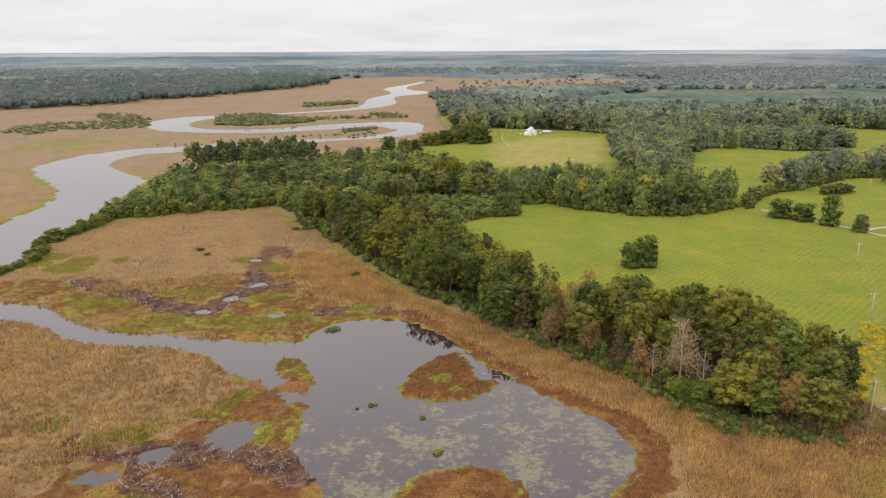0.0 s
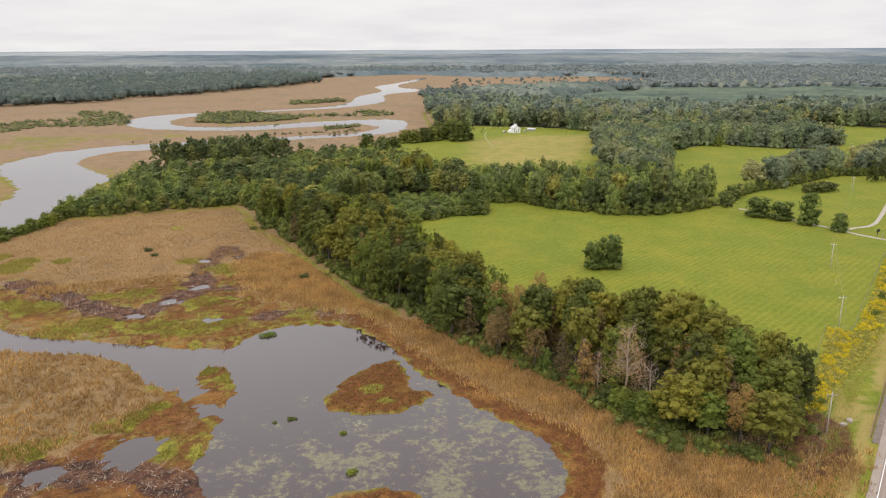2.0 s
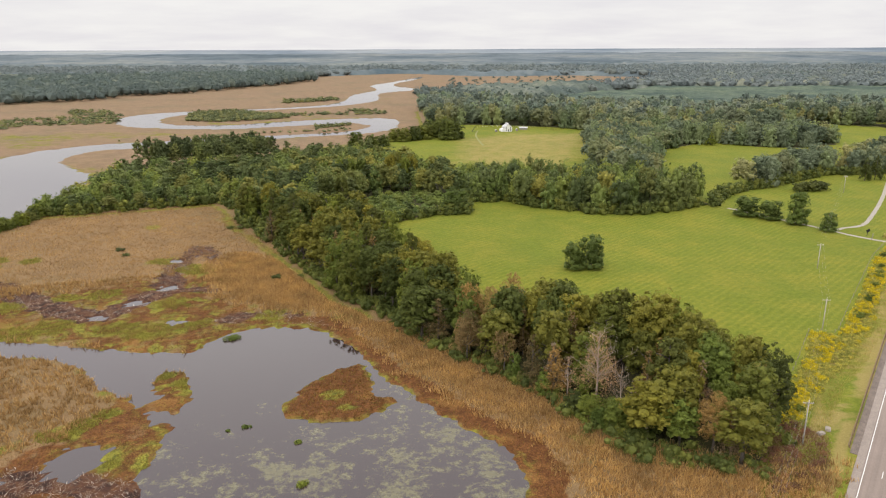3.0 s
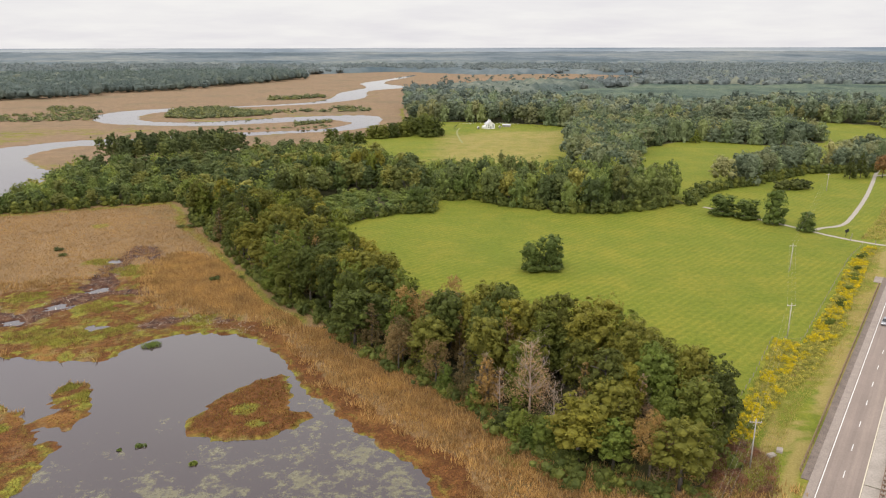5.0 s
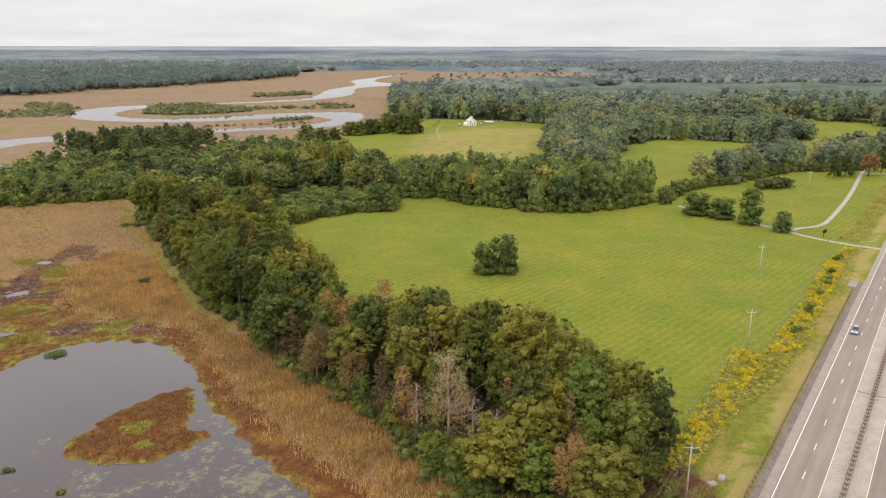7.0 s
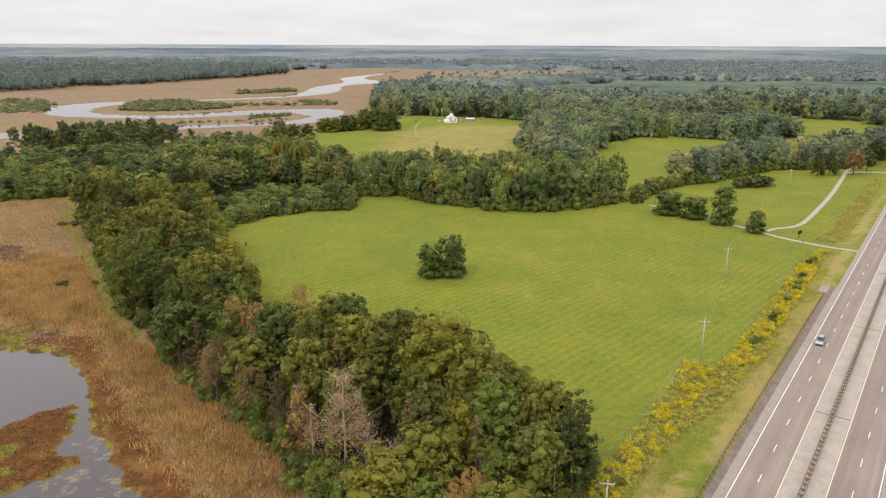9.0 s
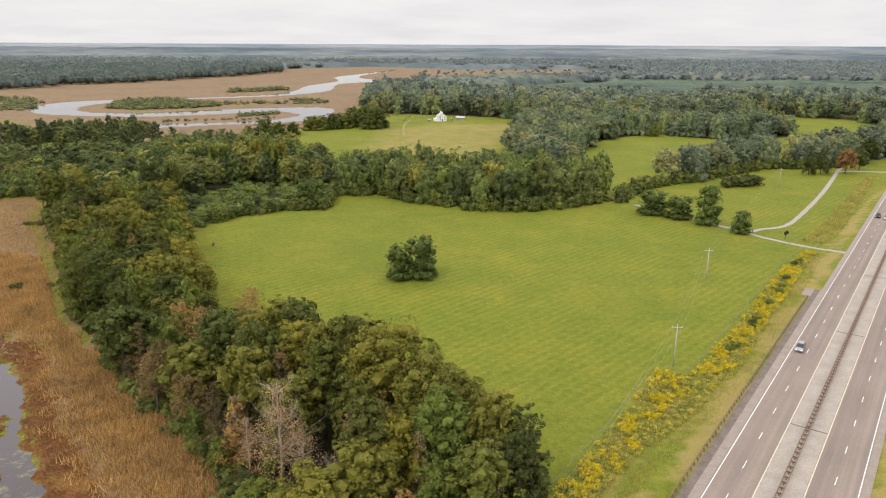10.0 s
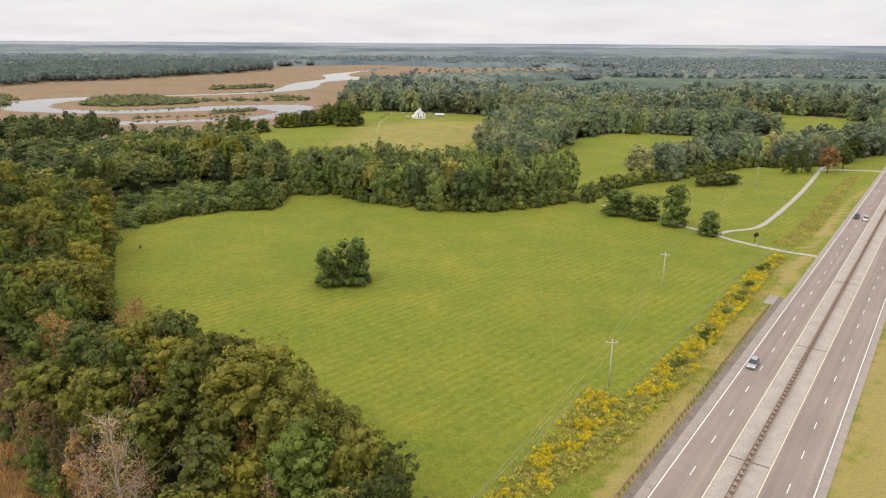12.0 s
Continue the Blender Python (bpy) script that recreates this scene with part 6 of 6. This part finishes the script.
def dead_tree(x, y, h, r, seed, label, wispy=0):
    """A bare tree: a trunk with forked limbs, and a thin haze of brown twigs where it keeps them."""
    q = np.random.RandomState(seed)
    ob = new("dead_tree")
    ob.location = (x, y, land(x, y) - 0.2)
    tagged(ob, label, "dead tree", "dead trees in the belt")
    base = 0.012 * h
    v, f = tube([(0, 0, -0.3), (0.1, 0, h * 0.35), (-0.1, 0.1, h * 0.7), (0.05, 0, h)], [base * 1.3, base, base * 0.6, 0.03], 7)
    part("trunk", mesh_of("trunk", v, f, DEAD_WOOD, False), ob)
    tips = []
    for k in range(int(10 + h * 0.9)):
        f0 = q.uniform(0.25, 0.95)
        a = k * 2.4
        out = []
        reach = r * (1.15 - 0.85 * f0) * q.uniform(0.6, 1.1)
        limbs(q, Vector((0, 0, h * f0)), Vector((math.cos(a), math.sin(a), q.uniform(0.5, 1.3))).normalized(), 1.25 * reach, base * 0.42, 2, out)
        v, f = join(out)
        part("branch", mesh_of("branch", v, f, DEAD_WOOD, False), ob)
        tips.append((reach * 0.6 * math.cos(a), reach * 0.6 * math.sin(a), h * f0 + 0.2 * reach, max(0.6, reach * 0.42), 0.8))
    if wispy:
        part("dry_foliage", triangles("dry_foliage", foliage(q, crown_lobes(q, "cone", h, r) + tips, wispy, 0.13, 0), DRY_LEAF), ob, "thin brown dry foliage")
    return ob


dead_tree(72.6, 183.5, 20.5, 7.2, 5, "tall dead cypress with grey trunk and thin brown twigs", 4800)
dead_tree(77.4, 178.6, 13.0, 3.4, 6, "bare grey dead tree with forked limbs", 0)
dead_tree(82.0, 177.5, 10.5, 3.2, 7, "bare grey dead tree with forked limbs", 0)
dead_tree(107.6, 164.5, 13.5, 2.0, 8, "broken silvery snag at the end of the belt", 0)
dead_tree(63.0, 192.0, 14.0, 3.2, 9, "dead cypress with thin brown twigs among live trees", 3000)
dead_tree(96.0, 176.0, 15.0, 3.2, 10, "dead cypress with thin brown twigs among live trees", 3000)
dead_tree(89.5, 170.0, 12.0, 2.8, 11, "bare grey dead tree with forked limbs", 0)
dead_tree(82.5, 171.1, 11.0, 3.0, 13, "small dry cypress with thin brown twigs", 1800)
dead_tree(97.5, 159.5, 10.5, 4.2, 14, "dry brown tree with spreading bare limbs and dead leaves", 4500)
dead_tree(66.0, 187.5, 12.0, 3.0, 12, "bare grey dead tree with forked limbs", 300)


# ---- white farmhouse ----
def gable_house(name, x, y, turn, w0, d0, eave, ridge, label, windows=True):
    """A boarded house with a pitched roof, chimneys, a porch, doors and windows; ridge along its depth."""
    ob = new(name)
    ob.matrix_basis = pose(x, y, land(x, y), 0, 0, turn)
    tagged(ob, label, "house", "farm buildings")
    hx, hy = w0 / 2, d0 / 2
    verts = [(-hx, -hy, -0.3), (hx, -hy, -0.3), (hx, hy, -0.3), (-hx, hy, -0.3), (-hx, -hy, eave), (hx, -hy, eave), (hx, hy, eave), (-hx, hy, eave), (0, -hy, ridge), (0, hy, ridge)]
    faces = [(0, 1, 5, 8, 4), (1, 2, 6, 5), (2, 3, 7, 9, 6), (3, 0, 4, 7), (3, 2, 1, 0), (5, 6, 9, 8), (7, 4, 8, 9)]
    body = part("wall", mesh_of("wall", verts, faces, PAINT_WHITE if windows else POST_WOOD), ob, "boarded wall")
    k = (ridge - eave) / hx
    for sx in (-1, 1):
        ex = hx + 0.45
        outer = [(0, -hy - 0.4, ridge + 0.14), (sx * ex, -hy - 0.4, eave - 0.45 * k + 0.14), (sx * ex, hy + 0.4, eave - 0.45 * k + 0.14), (0, hy + 0.4, ridge + 0.14)]
        verts = outer + [(a, b, c0 - 0.12) for a, b, c0 in outer]
        faces = [(0, 1, 2, 3), (7, 6, 5, 4), (0, 4, 5, 1), (1, 5, 6, 2), (2, 6, 7, 3), (3, 7, 4, 0)]
        part("roof", mesh_of("roof", verts, faces, ROOF_GREY), ob, "pale grey metal roof slope")
    for cy in (-hy * 0.55, hy * 0.6) if windows else ():
        v, f = join([block(-0.55, 0.55, cy - 0.45, cy + 0.45, ridge - 1.0, ridge + 1.0), block(-0.65, 0.65, cy - 0.55, cy + 0.55, ridge + 1.004, ridge + 1.2)])
        part("chimney", mesh_of("chimney", v, f, PAINT_WHITE), ob, "white painted chimney stack")
    if windows:
        for zz in (0.9, 2.95):
            for cx in (-hx * 0.55, hx * 0.55):
                win = part("window", mesh_of("window", *join([block(cx - 0.6, cx + 0.6, -hy - 0.07, -hy - 0.004, zz, zz + 1.6)]), PAINT_WHITE), ob)
                part("pane", mesh_of("pane", *block(cx - 0.48, cx + 0.48, -hy - 0.1, -hy - 0.074, zz + 0.12, zz + 1.48), GLASS), win)
            for cy in (-hy * 0.6, 0, hy * 0.6):
                for sx in (-1, 1):
                    a0, a1 = sorted((sx * (hx + 0.004), sx * (hx + 0.07)))
                    win = part("window", mesh_of("window", *block(a0, a1, cy - 0.6, cy + 0.6, zz, zz + 1.6), PAINT_WHITE), ob)
                    a0, a1 = sorted((sx * (hx + 0.074), sx * (hx + 0.1)))
                    part("pane", mesh_of("pane", *block(a0, a1, cy - 0.48, cy + 0.48, zz + 0.12, zz + 1.48), GLASS), win)
        part("door", mesh_of("door", *block(-0.5, 0.5, -hy - 0.06, -hy - 0.004, 0.3, 2.4), DARK), ob, "dark front door")
    return ob


house = gable_house("farmhouse", 106.5, 762.0, 12, 8.0, 9.5, 4.6, 7.6, "white two-storey farmhouse with a steep pale roof and chimneys")
verts = [(-7.0, -3.0, -0.3), (-4.01, -3.0, -0.3), (-4.01, 4.0, -0.3), (-7.0, 4.0, -0.3), (-7.0, -3.0, 2.2), (-4.01, -3.0, 3.2), (-4.01, 4.0, 3.2), (-7.0, 4.0, 2.2)]
part("wing", mesh_of("wing", verts, [(0, 1, 5, 4), (1, 2, 6, 5), (2, 3, 7, 6), (3, 0, 4, 7), (4, 5, 6, 7), (3, 2, 1, 0)], PAINT_WHITE), house, "low white lean-to wing")
gable_house("shed", 125.0, 775.0, 80, 3.6, 8.0, 2.0, 2.9, "low grey shed beside the farmhouse", False)
gable_house("shed", 117.0, 764.0, 5, 2.0, 2.0, 1.8, 2.4, "small grey shed beside the farmhouse", False)
gable_house("shed", 95.0, 758.0, 5, 2.0, 4.0, 1.6, 2.2, "small grey shed beside the farmhouse", False)


def fence(points, spacing, height, label, rails=2, material=POST_WOOD):
    """Posts along a line with thin rails or wires between them."""
    p = np.array(points, float)
    seg = np.r_[0, np.cumsum(np.hypot(*np.diff(p, axis=0).T))]
    n = max(2, int(seg[-1] / spacing))
    q = np.linspace(0, seg[-1], n)
    xy = np.stack([np.interp(q, seg, p[:, 0]), np.interp(q, seg, p[:, 1])], 1)
    zz = terrain(xy[:, 0], xy[:, 1])
    ob = tagged(new("fence"), label, "fence", "fences")
    ob.location = (xy[0, 0], xy[0, 1], zz[0])
    me = mesh_of("post", *tube([(0, 0, -0.4), (0, 0, height)], [0.09, 0.08], 6), material)
    for (x, y), z in zip(xy, zz):
        part("post", me, ob).location = (x - xy[0, 0], y - xy[0, 1], z - zz[0])
    for k in range(rails):
        h = height * (0.45 + 0.45 * k / max(1, rails - 1))
        pts = [(x - xy[0, 0], y - xy[0, 1], z - zz[0] + h) for (x, y), z in zip(xy, zz)]
        part("rail", mesh_of("rail", *tube(pts, [0.018] * len(pts), 4), material), ob)
    return ob


fence([(119, 183), (134, 204), (150, 228.5), (158, 226.5), (173, 247.5), (195, 277.5), (217, 307.5), (233, 326)], 4.0, 1.15, "old wooden post fence between field and weeds", 1, POST_WOOD)
fence([(76, 800), (70, 755), (74, 748)], 4.0, 1.6, "dark board fence beside the farmhouse", 3, DARK)
fence([(150, 790), (156, 765), (160, 758)], 4.0, 1.6, "dark board fence beside the farmhouse", 3, DARK)
fence([(78, 800), (100, 806), (140, 797)], 5.0, 1.3, "white rail fence behind the farmhouse", 2, PAINT_WHITE)


# ---- track entrance ----
def entrance_sign(x, y, turn):
    ob = new("entrance_sign")
    ob.matrix_basis = pose(x, y, land(x, y), 0, 0, turn)
    tagged(ob, "black metal sign on a leaning post beside the track", "sign")
    part("post", mesh_of("post", *tube([(-0.5, 0, -0.4), (-0.35, 0, 1.2), (0.0, 0, 3.0)], [0.12, 0.11, 0.1], 8), DARK), ob)
    v, f = block(-0.9, 0.9, -0.08, 0.08, 1.7, 3.1, 0.02)
    p = part("panel", mesh_of("panel", v, f, DARK), ob, "black blank sign panel")
    p.rotation_euler = (0, radians(-25), 0)
    p.location = (0.9, 0, 0.35)
    return ob


entrance_sign(235.0, 341.5, 10)
for x, y in ((232.5, 334.0), (240.5, 329.0), (236.5, 340.0)):
    v, f = tube([(0, 0, -0.4), (0, 0, 1.6), (0, 0, 1.75)], [0.16, 0.15, 0.08], 8)
    ob = tagged(new("gatepost", mesh_of("gatepost", v, f, POST_WOOD)), "short wooden gatepost beside the gravel track", "post", "gateposts")
    ob.location = (x, y, land(x, y))
for k, (x, y, a) in enumerate(((121.5, 166.5, 20), (124.0, 168.2, 60))):
    v, f = join([block(-0.9, 0.9, -0.6, 0.6, -0.2, 0.45, 0.12), block(-0.75, 0.75, -0.45, 0.45, 0.454, 0.6, 0.1)])
    ob = tagged(new("concrete_block", mesh_of("concrete_block", v, f, MEDIAN)), "pale concrete inlet block in the roadside grass", "concrete block", "concrete inlets")
    ob.matrix_basis = pose(x, y, land(x, y), 0, 0, a)


# ---- cars on the road ----
def car(s, o, paint, label, heading):
    ob = new("car")
    ob.matrix_basis = pose(*road_xy(s, o), ROAD_Z, 0, 0, ROAD_TURN + heading)
    tagged(ob, label, "car", "cars on the highway")
    # side outline of the body, drawn out to its width with a narrower top
    side = [(-2.3, 0.35), (-2.3, 0.85), (-2.1, 0.98), (1.0, 1.0), (2.1, 0.88), (2.3, 0.65), (2.3, 0.35)]
    verts = [(x, sy * 0.92, z) for sy in (-1, 1) for x, z in side]
    n = len(side)
    faces = [tuple(range(n)), tuple(range(2 * n - 1, n - 1, -1))] + [((k + 1) % n, k, k + n, (k + 1) % n + n) for k in range(n)]
    body = part("body", mesh_of("body", verts, faces, paint), ob)
    top = [(-2.15, 0.984), (-1.9, 1.55), (-1.5, 1.68), (0.2, 1.66), (1.05, 1.004)]
    verts = [(x, sy * (0.84 if z < 1.1 else 0.66), z) for sy in (-1, 1) for x, z in top]
    n = len(top)
    faces = [tuple(range(n)), tuple(range(2 * n - 1, n - 1, -1))] + [((k + 1) % n, k, k + n, (k + 1) % n + n) for k in range(n)]
    cabin = part("cabin", mesh_of("cabin", verts, faces, GLASS), ob, "dark tinted glass cabin")
    v, f = block(-1.85, 0.15, -0.62, 0.62, 1.665, 1.72, 0.15)
    part("roof", mesh_of("roof", v, f, paint), ob)
    for x in (-1.4, 1.4):
        for sy in (-1, 1):
            w = part("wheel", mesh_of("tyre", *tube([(x, sy * 0.72, 0.34), (x, sy * 0.94, 0.34)], [0.34, 0.34], 14), RUBBER), ob)
            part("rim", mesh_of("rim", *tube([(x, sy * 0.93, 0.34), (x, sy * 0.955, 0.34)], [0.2, 0.18], 10), CAR_SILVER), w)
    for sy in (-0.65, 0.65):
        part("headlight", mesh_of("headlight", *block(2.2, 2.32, sy - 0.2, sy + 0.2, 0.62, 0.78), PAINT_WHITE), ob)
        part("tail_light", mesh_of("tail_light", *block(-2.33, -2.25, sy - 0.18, sy + 0.18, 0.7, 0.9), BRICK), ob)
    return ob


car(60.0, 1.75, CAR_PAINT, "grey hatchback car driving on the highway", 180)
car(232.0, 1.9, DARK, "dark car driving on the highway far off", 180)
car(230.0, 5.4, CAR_SILVER, "silver car driving on the highway far off", 180)

# reddish dry weeds below the first pole
tufts("dry_weeds", inside([(100, 145), (113, 147), (122, 164), (119, 173), (109, 170)], 2600, 91), 3, 0.7, 0.08,
      blades_material("dry_weed_blades", [(0.0, (0.14, 0.06, 0.035)), (0.5, (0.25, 0.13, 0.075)), (1.0, (0.4, 0.3, 0.2))]), "dry reddish weeds below the utility pole", "weeds", 92, 0.3, 0.4)


# ---- old stump in the field ----
def tree_stump(x, y):
    """A low dark stump with a leaning shoot, on the mown grass."""
    ob = new("tree_stump")
    ob.location = (x, y, land(x, y))
    tagged(ob, "small dark broken stump standing in the mown field", "stump")
    v, f = tube([(0, 0, -0.2), (0.05, 0, 0.5), (0.1, 0.05, 1.1)], [0.42, 0.3, 0.22], 9)
    part("stem", mesh_of("stem", v, f, BARK, False), ob)
    v, f = tube([(0.08, 0, 0.4), (0.5, 0.1, 0.9), (0.6, 0.2, 1.6)], [0.12, 0.08, 0.03], 6)
    part("shoot", mesh_of("shoot", v, f, BARK, False), ob)


tree_stump(17.0, 332.0)

q = np.random.RandomState(105)
pts, dry_lumps = inside([(99, 146), (111, 147), (119, 160), (119, 172), (111, 172), (105, 162), (102, 152)], 75, 106), []
for (x, y), z in zip(pts, terrain(pts[:, 0], pts[:, 1])):
    r = q.uniform(0.4, 1.1)
    dry_lumps.append(foliage(q, [(x, y, z + 0.5 * r, r, 0.8), (x + 0.7 * r, y, z + 0.4 * r, 0.7 * r, 0.8)], 150, 0.14, 0))
tagged(new("dry_brush", joined("dry_brush", dry_lumps, leaf_material("dry_brush_twigs", (0.23, 0.12, 0.075), True), 7)), "dry red-brown brush below the utility pole", "brush", kind="stuff")
